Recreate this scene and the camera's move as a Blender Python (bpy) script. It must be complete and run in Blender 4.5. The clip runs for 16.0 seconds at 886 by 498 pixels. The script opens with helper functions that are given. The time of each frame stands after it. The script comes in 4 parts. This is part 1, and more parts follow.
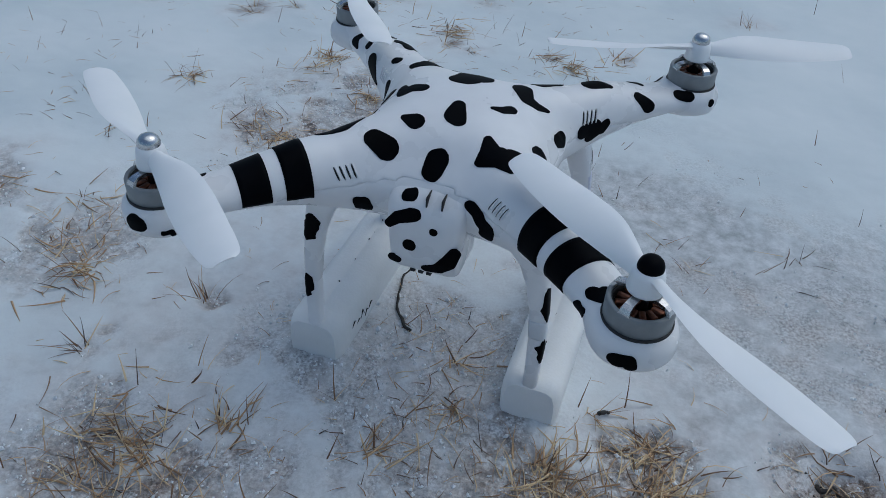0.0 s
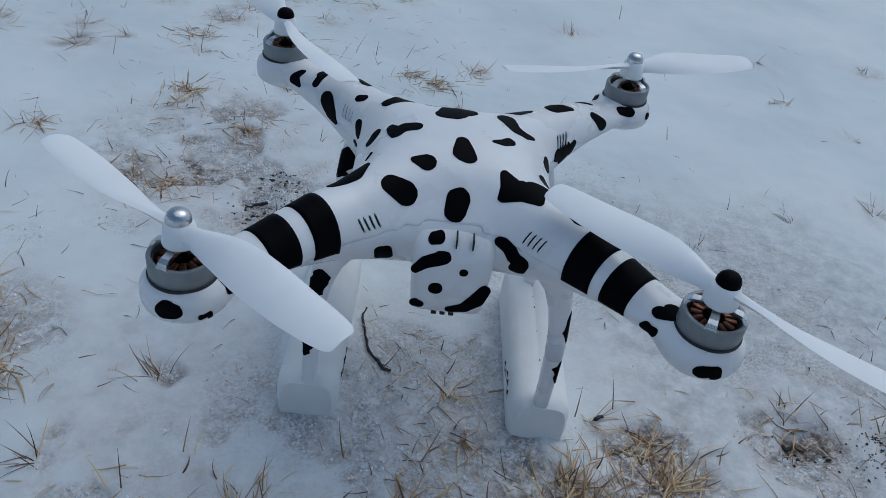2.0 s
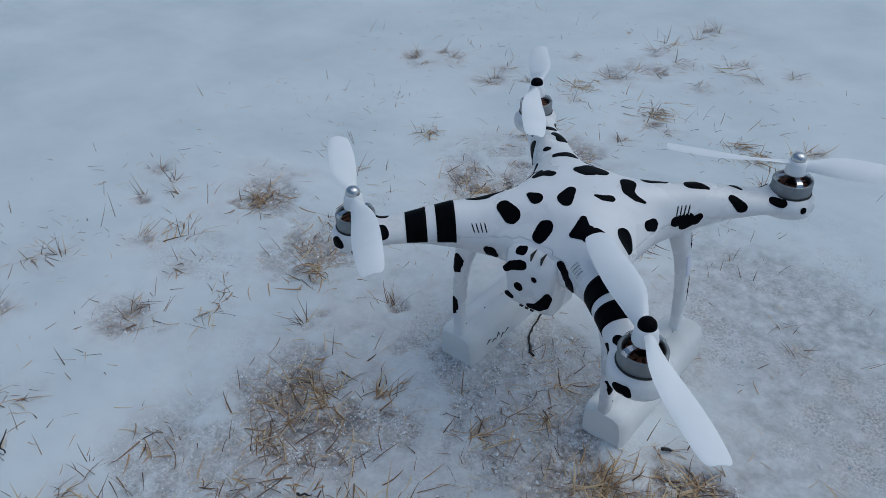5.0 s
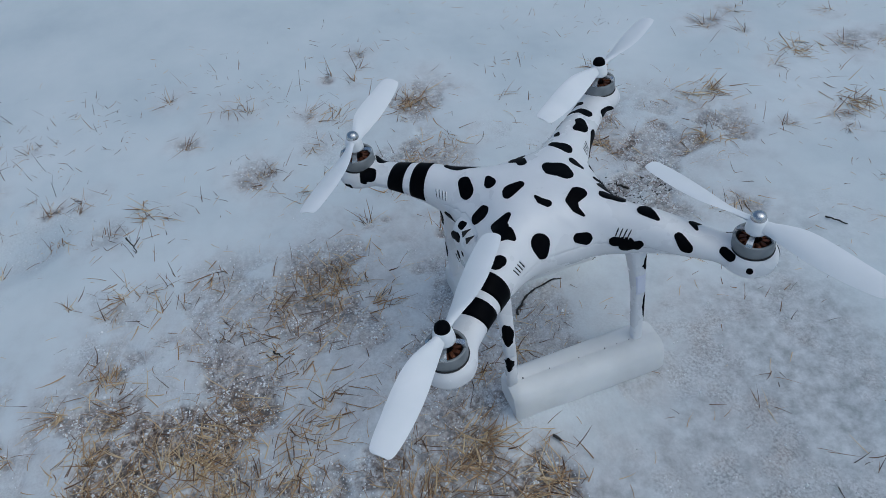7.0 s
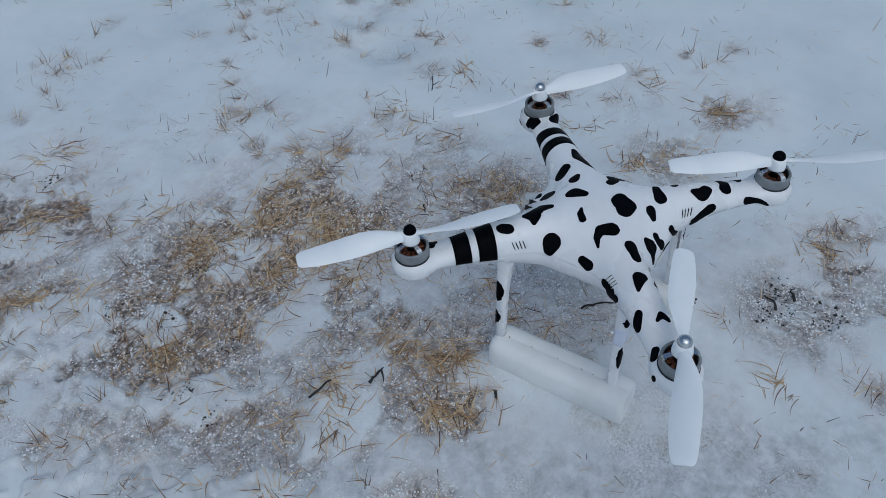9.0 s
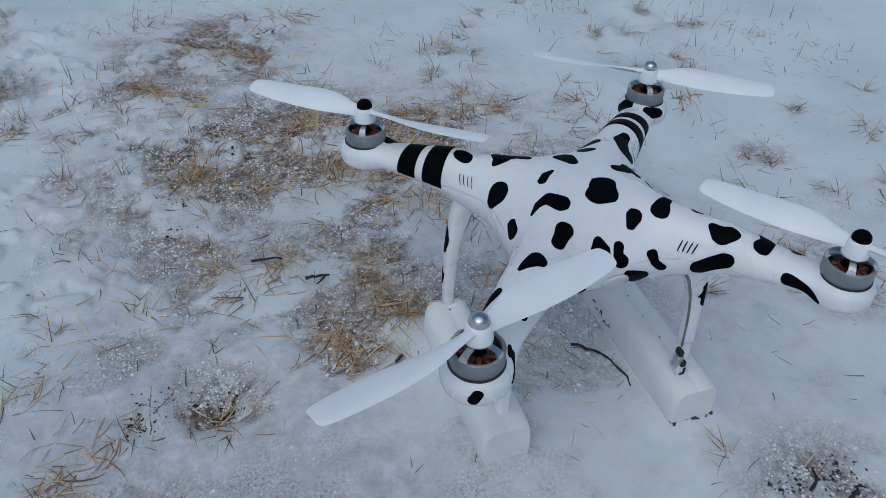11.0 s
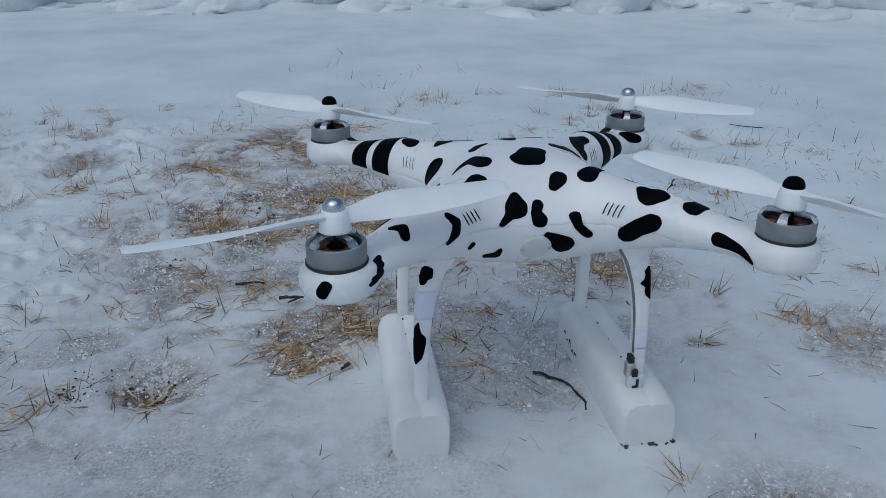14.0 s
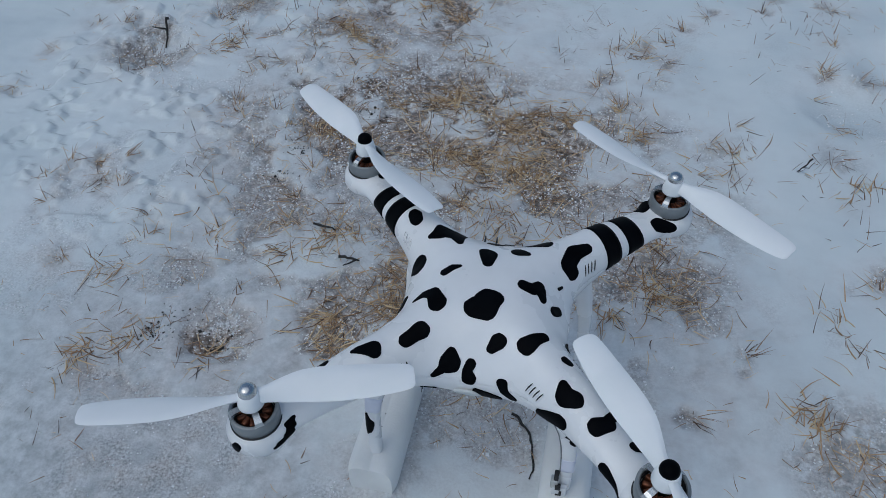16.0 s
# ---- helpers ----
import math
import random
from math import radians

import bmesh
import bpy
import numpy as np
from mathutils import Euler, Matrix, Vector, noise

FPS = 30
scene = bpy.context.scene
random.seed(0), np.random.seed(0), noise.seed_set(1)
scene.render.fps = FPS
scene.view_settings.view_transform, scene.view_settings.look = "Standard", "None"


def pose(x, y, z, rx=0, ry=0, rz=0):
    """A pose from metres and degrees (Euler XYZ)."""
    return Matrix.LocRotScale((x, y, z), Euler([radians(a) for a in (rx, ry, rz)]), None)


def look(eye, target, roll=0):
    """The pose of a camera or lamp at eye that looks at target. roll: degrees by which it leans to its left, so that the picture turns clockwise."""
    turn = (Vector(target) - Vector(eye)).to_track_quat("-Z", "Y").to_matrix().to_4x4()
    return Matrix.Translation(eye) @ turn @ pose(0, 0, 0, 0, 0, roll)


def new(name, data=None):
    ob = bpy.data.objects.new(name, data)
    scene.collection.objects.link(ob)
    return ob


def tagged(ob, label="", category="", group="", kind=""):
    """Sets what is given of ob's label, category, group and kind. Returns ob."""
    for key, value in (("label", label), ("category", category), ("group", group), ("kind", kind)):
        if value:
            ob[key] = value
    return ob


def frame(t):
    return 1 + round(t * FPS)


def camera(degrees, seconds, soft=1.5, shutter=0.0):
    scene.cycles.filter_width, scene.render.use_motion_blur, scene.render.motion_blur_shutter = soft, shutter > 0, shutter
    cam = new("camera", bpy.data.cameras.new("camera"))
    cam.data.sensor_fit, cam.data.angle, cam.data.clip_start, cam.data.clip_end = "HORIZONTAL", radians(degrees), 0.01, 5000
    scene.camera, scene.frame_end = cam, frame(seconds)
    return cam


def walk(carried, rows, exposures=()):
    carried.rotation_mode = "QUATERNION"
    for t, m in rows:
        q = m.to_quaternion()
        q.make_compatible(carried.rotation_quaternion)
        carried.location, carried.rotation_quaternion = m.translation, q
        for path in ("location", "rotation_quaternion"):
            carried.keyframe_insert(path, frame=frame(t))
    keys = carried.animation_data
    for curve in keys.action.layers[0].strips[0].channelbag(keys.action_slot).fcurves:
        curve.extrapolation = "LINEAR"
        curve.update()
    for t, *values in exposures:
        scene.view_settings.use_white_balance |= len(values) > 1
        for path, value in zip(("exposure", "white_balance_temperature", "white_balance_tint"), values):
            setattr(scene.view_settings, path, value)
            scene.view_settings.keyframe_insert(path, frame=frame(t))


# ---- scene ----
cam = camera(59.8, 16.0, soft=0.65)
PATH = [
    (0, (0.113, -0.392, 0.394), (-0.341, 1.113, -0.843), 4.3),
    (0.3, (0.094, -0.396, 0.396), (-0.147, 0.780, -0.504), 4.8),
    (0.5, (0.078, -0.4, 0.396), (-0.168, 1.185, -0.799), 5.6),
    (0.8, (0.049, -0.404, 0.396), (-0.101, 0.797, -0.489), 6.5),
    (1, (0.037, -0.409, 0.397), (-0.156, 1.19, -0.789), 6.2),
    (1.3, (0.014, -0.408, 0.398), (-0.057, 0.793, -0.498), 7.9),
    (1.5, (0.002, -0.41, 0.398), (-0.052, 1.21, -0.775), 7.6),
    (1.8, (-0.018, -0.403, 0.394), (0.045, 0.812, -0.484), 9.6),
    (2, (-0.027, -0.401, 0.393), (0.089, 1.216, -0.779), 9.4),
    (2.3, (-0.048, -0.393, 0.393), (0.120, 0.816, -0.480), 10.0),
    (2.5, (-0.063, -0.393, 0.393), (0.232, 1.225, -0.743), 10.3),
    (2.8, (-0.077, -0.397, 0.401), (0.154, 0.808, -0.462), 8.8),
    (3, (-0.068, -0.409, 0.407), (0.183, 1.199, -0.756), 8.1),
    (3.3, (-0.029, -0.413, 0.424), (0.125, 0.801, -0.444), 5.7),
    (3.5, (-0.007, -0.421, 0.427), (0.129, 1.213, -0.719), 5.3),
    (3.7, (0.012, -0.429, 0.432), (-0.083, 0.786, -0.443), 5.2),
    (4, (0.078, -0.447, 0.443), (-0.441, 1.08, -0.74), 1.0),
    (4.3, (0.136, -0.453, 0.456), (-0.348, 0.631, -0.460), 0.1),
    (4.5, (0.172, -0.464, 0.464), (-0.598, 0.938, -0.736), -0.3),
    (4.7, (0.212, -0.469, 0.478), (-0.693, 0.873, -0.697), -0.8),
    (6.8, (0.406, -0.23, 0.574), (-0.963, 0.217, -0.814), -6.9),
    (7, (0.455, -0.198, 0.596), (-0.94, 0.149, -0.795), -7.8),
    (7.3, (0.500, -0.158, 0.643), (-0.518, 0.039, -0.440), -3.4),
    (7.5, (0.495, -0.118, 0.655), (-0.862, 0.088, -0.799), -1.9),
    (7.8, (0.465, -0.070, 0.624), (-0.533, -0.031, -0.495), -0.0),
    (8, (0.452, -0.024, 0.632), (-0.829, -0.137, -0.9), -2.3),
    (8.3, (0.440, 0.009, 0.635), (-0.507, -0.160, -0.516), -0.8),
    (8.5, (0.452, 0.05, 0.633), (-0.824, -0.347, -0.856), -1.2),
    (8.8, (0.479, 0.120, 0.641), (-0.419, -0.389, -0.447), -2.1),
    (9, (0.498, 0.175, 0.669), (-0.628, -0.621, -0.779), -4.2),
    (9.3, (0.479, 0.238, 0.723), (-0.293, -0.434, -0.374), -3.6),
    (9.5, (0.452, 0.262, 0.702), (-0.544, -0.699, -0.742), -2.2),
    (9.7, (0.412, 0.286, 0.666), (-0.436, -0.756, -0.815), -3.4),
    (11.8, (0.18, 0.429, 0.444), (-0.215, -1.231, -0.6), 0.3),
    (12, (0.167, 0.443, 0.451), (-0.209, -1.255, -0.536), -1.1),
    (12.3, (0.155, 0.474, 0.420), (-0.109, -0.809, -0.311), -0.9),
    (12.5, (0.147, 0.484, 0.399), (-0.188, -1.279, -0.485), -1.5),
    (12.7, (0.131, 0.486, 0.381), (-0.085, -0.866, -0.231), -1.8),
    (13, (0.121, 0.498, 0.37), (-0.176, -1.294, -0.467), -1.1),
    (13.3, (0.109, 0.503, 0.337), (-0.090, -0.870, -0.234), -1.0),
    (13.5, (0.112, 0.501, 0.323), (-0.148, -1.323, -0.456), -1.0),
    (13.7, (0.112, 0.492, 0.312), (-0.068, -0.880, -0.266), -1.2),
    (14, (0.121, 0.488, 0.335), (-0.138, -1.321, -0.478), -0.4),
    (14.3, (0.113, 0.510, 0.398), (-0.051, -0.848, -0.217), -1.3),
    (14.5, (0.114, 0.532, 0.437), (-0.113, -1.264, -0.414), -0.1),
    (14.7, (0.111, 0.541, 0.467), (-0.008, -0.776, -0.242), -2.0),
    (15, (0.104, 0.528, 0.483), (0.005, -1.215, -0.493), -0.9),
    (15.2, (0.062, 0.481, 0.497), (0.081, -0.795, -0.290), -4.4),
    (15.5, (0.021, 0.405, 0.547), (0.211, -1.09, -0.768), -7.1),
    (15.8, (-0.042, 0.355, 0.573), (0.184, -0.669, -0.500), -5.7),
    (16, (-0.058, 0.342, 0.59), (0.283, -0.979, -0.872), -2.7),
]
walk(cam, [(t, look(eye, target, roll)) for t, eye, target, roll in PATH], [(0, -0.19, 5700, 0), (9.7, -0.19, 5700, 0), (12, -0.22, 5700, 0), (14.5, -0.25, 5700, 0), (15.5, -0.27, 5700, 0), (16, -0.27, 5700, 0)])

# ---- light ----
world = bpy.data.worlds.new("overcast")
scene.world = world
world.use_nodes = True
tree = world.node_tree
sky = tree.nodes.new("ShaderNodeTexSky")
sky.sky_type, sky.sun_disc = "NISHITA", False
sky.sun_elevation, sky.sun_rotation = radians(60), radians(40)
sky.air_density, sky.dust_density = 1.0, 3.0
tree.links.new(sky.outputs["Color"], tree.nodes["Background"].inputs["Color"])
tree.nodes["Background"].inputs["Strength"].default_value = 0.105
sun = new("sun", bpy.data.lights.new("sun", "SUN"))
sun.data.energy, sun.data.angle, sun.data.color = 0.5, radians(70), (1.0, 0.97, 0.93)
sun.matrix_world = look((0.3, 0.35, 1.6), (0, 0, 0))

# ---- small helpers ----
def vnoise(x, y, cell, seed=0):
    """Smooth value noise in 0..1 over the plane, cells of the given size."""
    x, y = np.asarray(x, float) / cell + 137.3, np.asarray(y, float) / cell + 71.9
    i, j = np.floor(x).astype(np.int64), np.floor(y).astype(np.int64)
    u, v = x - i, y - j
    u, v = u * u * (3 - 2 * u), v * v * (3 - 2 * v)

    def lattice(a, b):
        n = (a * 374761393 + b * 668265263 + seed * 2147483647) & 0xFFFFFFFF
        n = ((n ^ (n >> 13)) * 1274126177) & 0xFFFFFFFF
        return ((n ^ (n >> 16)) & 0xFFFF) / 65535.0

    low = lattice(i, j) * (1 - u) + lattice(i + 1, j) * u
    high = lattice(i, j + 1) * (1 - u) + lattice(i + 1, j + 1) * u
    return low * (1 - v) + high * v


def fbm(x, y, cell, seed=0, octaves=4):
    total, weight, norm = 0, 1.0, 0
    for k in range(octaves):
        total, norm = total + weight * vnoise(x, y, cell / 2 ** k, seed + 17 * k), norm + weight
        weight *= 0.5
    return total / norm


def smooth(a, b, x):
    t = np.clip((np.asarray(x, float) - a) / (b - a), 0, 1)
    return t * t * (3 - 2 * t)


def mesh_from(name, verts, faces, material, shade=True):
    me = bpy.data.meshes.new(name)
    me.from_pydata([tuple(map(float, v)) for v in verts], [], [tuple(map(int, f)) for f in faces])
    me.materials.append(material)
    if shade:
        me.polygons.foreach_set("use_smooth", [True] * len(me.polygons))
    me.update()
    return me


def piece(name, verts, faces, material, parent=None, label="", shade=True):
    ob = new(name, mesh_from(name, verts, faces, material, shade))
    ob.parent = parent
    return tagged(ob, label)


def part(name, bm, material, parent, label="", shade=True):
    bmesh.ops.recalc_face_normals(bm, faces=bm.faces)
    me = bpy.data.meshes.new(name)
    bm.to_mesh(me)
    bm.free()
    me.materials.append(material)
    if shade:
        me.polygons.foreach_set("use_smooth", [True] * len(me.polygons))
    ob = new(name, me)
    ob.parent = parent
    return tagged(ob, label)


def thing(name, at, label, category, group="", kind=""):
    ob = new(name)
    ob.empty_display_size = 0.02
    ob.location = at
    return tagged(ob, label, category, group, kind)


def lathe(profile, n=40, close=True):
    """Verts and faces of a profile of (radius, z) turned about z."""
    verts, faces = [], []
    for r, z in profile:
        for k in range(n):
            a = 2 * math.pi * k / n
            verts.append((r * math.cos(a), r * math.sin(a), z))
    for i in range(len(profile) - 1):
        for k in range(n):
            l = (k + 1) % n
            faces.append((i * n + k, i * n + l, (i + 1) * n + l, (i + 1) * n + k))
    if close:
        faces.append(tuple(range(n))[::-1])
        faces.append(tuple((len(profile) - 1) * n + k for k in range(n)))
    return verts, faces


def tube(points, radii, n=8, squash=1.0):
    """Verts and faces of a closed tube along points."""
    verts, faces, points = [], [], [Vector(p) for p in points]
    for i, p in enumerate(points):
        d = (points[min(i + 1, len(points) - 1)] - points[max(i - 1, 0)]).normalized()
        side = d.cross(Vector((0.13, 0.31, 0.94))).normalized()
        up = side.cross(d)
        for k in range(n):
            a = 2 * math.pi * k / n
            verts.append(p + radii[i] * (math.cos(a) * side + squash * math.sin(a) * up))
    for i in range(len(points) - 1):
        for k in range(n):
            l = (k + 1) % n
            faces.append((i * n + k, i * n + l, (i + 1) * n + l, (i + 1) * n + k))
    faces.append(tuple(range(n))[::-1])
    faces.append(tuple((len(points) - 1) * n + k for k in range(n)))
    return verts, faces


def box_bm(x0, x1, y0, y1, z0, z1, bevel=0.0, segments=3):
    bm = bmesh.new()
    bmesh.ops.create_cube(bm, size=1, matrix=Matrix.Translation(((x0 + x1) / 2, (y0 + y1) / 2, (z0 + z1) / 2)) @ Matrix.Diagonal((x1 - x0, y1 - y0, z1 - z0, 1)))
    if bevel:
        bmesh.ops.bevel(bm, geom=bm.edges[:], offset=bevel, segments=segments, affect="EDGES", profile=0.5)
    return bm


# ---- materials ----
def material(name, colour, rough=0.5, metal=0.0, **more):
    m = bpy.data.materials.new(name)
    m.use_nodes = True
    b = m.node_tree.nodes["Principled BSDF"]
    b.inputs["Base Color"].default_value = (*colour, 1)
    b.inputs["Roughness"].default_value, b.inputs["Metallic"].default_value = rough, metal
    for key, value in more.items():
        b.inputs[key.replace("_", " ")].default_value = value
    return m, m.node_tree.nodes, m.node_tree.links, b


def varied(m, nodes, links, b, low, high, scale, detail=4.0, rough=None, bump=0.0, bump_scale=None, distance=0.001):
    """Breaks the colour, gloss and relief of a material up with noise of a real-world size."""
    place = nodes.new("ShaderNodeTexCoord")
    n = nodes.new("ShaderNodeTexNoise")
    n.inputs["Scale"].default_value, n.inputs["Detail"].default_value = scale, detail
    links.new(place.outputs["Object"], n.inputs["Vector"])
    ramp = nodes.new("ShaderNodeValToRGB")
    ramp.color_ramp.elements[0].position, ramp.color_ramp.elements[1].position = 0.35, 0.65
    ramp.color_ramp.elements[0].color, ramp.color_ramp.elements[1].color = (*low, 1), (*high, 1)
    links.new(n.outputs["Fac"], ramp.inputs["Fac"])
    links.new(ramp.outputs["Color"], b.inputs["Base Color"])
    if rough:
        span = nodes.new("ShaderNodeMapRange")
        span.inputs["To Min"].default_value, span.inputs["To Max"].default_value = rough
        links.new(n.outputs["Fac"], span.inputs["Value"])
        links.new(span.outputs["Result"], b.inputs["Roughness"])
    if bump:
        f = nodes.new("ShaderNodeTexNoise")
        f.inputs["Scale"].default_value, f.inputs["Detail"].default_value = bump_scale or scale * 4, 4
        links.new(place.outputs["Object"], f.inputs["Vector"])
        bp = nodes.new("ShaderNodeBump")
        bp.inputs["Strength"].default_value, bp.inputs["Distance"].default_value = bump, distance
        links.new(f.outputs["Fac"], bp.inputs["Height"])
        links.new(bp.outputs["Normal"], b.inputs["Normal"])
    return m


def simple(name, low, high, scale, rough, metal=0.0, bump=0.0, bump_scale=None, distance=0.001, **more):
    m, nodes, links, b = material(name, high, 0.5, metal, **more)
    return varied(m, nodes, links, b, low, high, scale, rough=rough, bump=bump, bump_scale=bump_scale, distance=distance)


SHELL = simple("white_glossy_plastic", (0.795, 0.785, 0.79), (0.85, 0.84, 0.845), 30, (0.22, 0.34), bump=0.02, bump_scale=220, distance=0.0006)
VINYL = simple("black_vinyl", (0.0010, 0.0013, 0.0020), (0.0020, 0.0026, 0.0040), 60, (0.45, 0.6), bump=0.03, bump_scale=400, distance=0.0004, Specular_IOR_Level=0.035)
BLADE = simple("white_nylon", (0.86, 0.87, 0.88), (0.90, 0.90, 0.91), 40, (0.33, 0.45), Subsurface_Weight=0.5, Subsurface_Radius=(0.004, 0.004, 0.004))
CAN = simple("grey_anodised_aluminium", (0.21, 0.225, 0.235), (0.27, 0.285, 0.295), 90, (0.40, 0.52), metal=0.35)
SILVER = simple("polished_aluminium", (0.52, 0.52, 0.53), (0.62, 0.62, 0.63), 120, (0.20, 0.30), metal=1.0)
# For black parts, and for black strips that stand in for shaded gaps.
DARK = simple("black_parts_and_gaps", (0.008, 0.008, 0.009), (0.02, 0.02, 0.02), 200, (0.5, 0.7))
COPPER = simple("enamelled_copper", (0.10, 0.035, 0.018), (0.22, 0.08, 0.04), 400, (0.3, 0.45), metal=0.6)
FOAM = simple("white_closed_cell_foam", (0.74, 0.735, 0.72), (0.85, 0.845, 0.83), 18, (0.8, 0.95), bump=0.25, bump_scale=500, distance=0.0008, Subsurface_Weight=0.8, Subsurface_Radius=(0.02, 0.02, 0.019))
STRAP = simple("clear_tape", (0.64, 0.65, 0.67), (0.76, 0.77, 0.79), 60, (0.25, 0.4), bump=0.1, bump_scale=200)
LILAC = simple("pale_lilac_tape", (0.70, 0.70, 0.81), (0.77, 0.77, 0.86), 60, (0.35, 0.5))
GREY = simple("grey_foil_strip", (0.16, 0.165, 0.175), (0.26, 0.265, 0.275), 90, (0.35, 0.5), metal=0.3)
BOARD = simple("silver_connector_metal", (0.45, 0.46, 0.46), (0.62, 0.62, 0.60), 300, (0.25, 0.4), metal=0.8)
TWIG = simple("wet_dark_bark", (0.010, 0.009, 0.008), (0.035, 0.03, 0.026), 300, (0.5, 0.8), bump=0.4, bump_scale=900)
DUCT = simple("milky_plastic_disc", (0.62, 0.63, 0.62), (0.70, 0.71, 0.70), 60, (0.3, 0.45))


def straw_material():
    m, nodes, links, b = material("dry_straw", (0.4, 0.28, 0.15), 0.65)
    g = nodes.new("ShaderNodeNewGeometry")
    ramp = nodes.new("ShaderNodeValToRGB")
    r = ramp.color_ramp
    # Dark end also stands for blades in shadow deep in a tuft.
    r.elements[0].color, r.elements[1].color = (0.11, 0.055, 0.03, 1), (0.76, 0.61, 0.38, 1)
    e = r.elements.new(0.45)
    e.color = (0.50, 0.32, 0.17, 1)
    links.new(g.outputs["Random Per Island"], ramp.inputs["Fac"])
    links.new(ramp.outputs["Color"], b.inputs["Base Color"])
    return m


def stem_material():
    m, nodes, links, b = material("dead_stem", (0.1, 0.07, 0.05), 0.7)
    g = nodes.new("ShaderNodeNewGeometry")
    ramp = nodes.new("ShaderNodeValToRGB")
    r = ramp.color_ramp
    r.elements[0].color, r.elements[1].color = (0.05, 0.03, 0.022, 1), (0.34, 0.19, 0.10, 1)
    links.new(g.outputs["Random Per Island"], ramp.inputs["Fac"])
    links.new(ramp.outputs["Color"], b.inputs["Base Color"])
    return m


STRAW, STEM = straw_material(), stem_material()
ICE = simple("wet_ice_grain", (0.80, 0.81, 0.825), (0.90, 0.905, 0.915), 300, (0.2, 0.4), Subsurface_Weight=0.0)


def snow_material():
    """Snow, granular slush and bare turf, mixed by two fields stored on the ground."""
    m, nodes, links, b = material("melting_snow", (0.82, 0.84, 0.87), 0.6)
    place = nodes.new("ShaderNodeTexCoord")

    def noise_node(scale, detail, rough=0.55):
        n = nodes.new("ShaderNodeTexNoise")
        n.inputs["Scale"].default_value, n.inputs["Detail"].default_value, n.inputs["Roughness"].default_value = scale, detail, rough
        links.new(place.outputs["Object"], n.inputs["Vector"])
        return n.outputs["Fac"]

    def ramp_node(fac, *stops):
        n = nodes.new("ShaderNodeValToRGB")
        e = n.color_ramp.elements
        while len(e) < len(stops):
            e.new(0.5)
        for k, (p, c) in enumerate(stops):
            e[k].position, e[k].color = p, (*c, 1)
        links.new(fac, n.inputs["Fac"])
        return n.outputs["Color"]

    def mix_node(fac, a, c):
        n = nodes.new("ShaderNodeMix")
        n.data_type = "RGBA"
        links.new(fac, n.inputs["Factor"])
        links.new(a, n.inputs["A"])
        links.new(c, n.inputs["B"])
        return n.outputs["Result"]

    def field(name):
        n = nodes.new("ShaderNodeAttribute")
        n.attribute_name = name
        return n.outputs["Fac"]

    def maths(op, a, c):
        n = nodes.new("ShaderNodeMath")
        n.operation, n.use_clamp = op, True
        for k, v in enumerate((a, c)):
            if isinstance(v, (int, float)):
                n.inputs[k].default_value = v
            else:
                links.new(v, n.inputs[k])
        return n.outputs["Value"]

    clean = ramp_node(noise_node(5, 5), (0.3, (0.585, 0.645, 0.675)), (0.5, (0.68, 0.73, 0.75)), (0.7, (0.75, 0.785, 0.80)))
    # Meltwater tint, its tones raised to offset the shade under the aircraft.
    seep_tint = ramp_node(noise_node(26, 6, 0.65), (0.32, (0.44, 0.39, 0.37)), (0.44, (0.66, 0.625, 0.62)), (0.60, (0.77, 0.775, 0.78)))
    # Grey slush tones that also paint the dimmer light of the near snow.
    thin_dim = ramp_node(noise_node(60, 6, 0.7), (0.36, (0.29, 0.31, 0.325)), (0.50, (0.47, 0.495, 0.515)), (0.64, (0.64, 0.66, 0.68)))
    snow = mix_node(maths("MULTIPLY", field("stain_tint"), 0.85), mix_node(maths("MULTIPLY", field("thin_dim"), 0.95), clean, thin_dim), seep_tint)
    grain = noise_node(420, 3, 0.7)
    cold = ramp_node(grain, (0.36, (0.08, 0.083, 0.09)), (0.46, (0.34, 0.35, 0.365)), (0.60, (0.72, 0.73, 0.75)))
    brown = ramp_node(grain, (0.37, (0.07, 0.045, 0.03)), (0.46, (0.36, 0.29, 0.25)), (0.60, (0.70, 0.68, 0.67)))
    slush = mix_node(maths("MULTIPLY", maths("SUBTRACT", noise_node(22, 5, 0.6), 0.45), 6.0), cold, brown)
    # Soil and straw tones; the dark stops also paint shadow among the grass.
    tan = ramp_node(noise_node(160, 4, 0.7), (0.38, (0.025, 0.017, 0.012)), (0.48, (0.15, 0.10, 0.07)), (0.56, (0.38, 0.31, 0.26)), (0.66, (0.66, 0.645, 0.625)))
    wet = maths("MULTIPLY", field("slush"), maths("MULTIPLY", maths("SUBTRACT", noise_node(34, 6, 0.62), 0.36), 5.0))
    bare = maths("MULTIPLY", field("turf"), maths("MULTIPLY", maths("SUBTRACT", noise_node(60, 6, 0.7), 0.39), 8.0))
    links.new(mix_node(bare, mix_node(wet, snow, slush), tan), b.inputs["Base Color"])
    gloss = nodes.new("ShaderNodeMapRange")
    gloss.inputs["To Min"].default_value, gloss.inputs["To Max"].default_value = 0.62, 0.3
    links.new(field("slush"), gloss.inputs["Value"])
    links.new(gloss.outputs["Result"], b.inputs["Roughness"])
    b.inputs["Subsurface Weight"].default_value = 0.0
    low = nodes.new("ShaderNodeBump")
    low.inputs["Strength"].default_value, low.inputs["Distance"].default_value = 0.14, 0.004
    links.new(noise_node(45, 5), low.inputs["Height"])
    fine = nodes.new("ShaderNodeBump")
    fine.inputs["Distance"].default_value = 0.0018
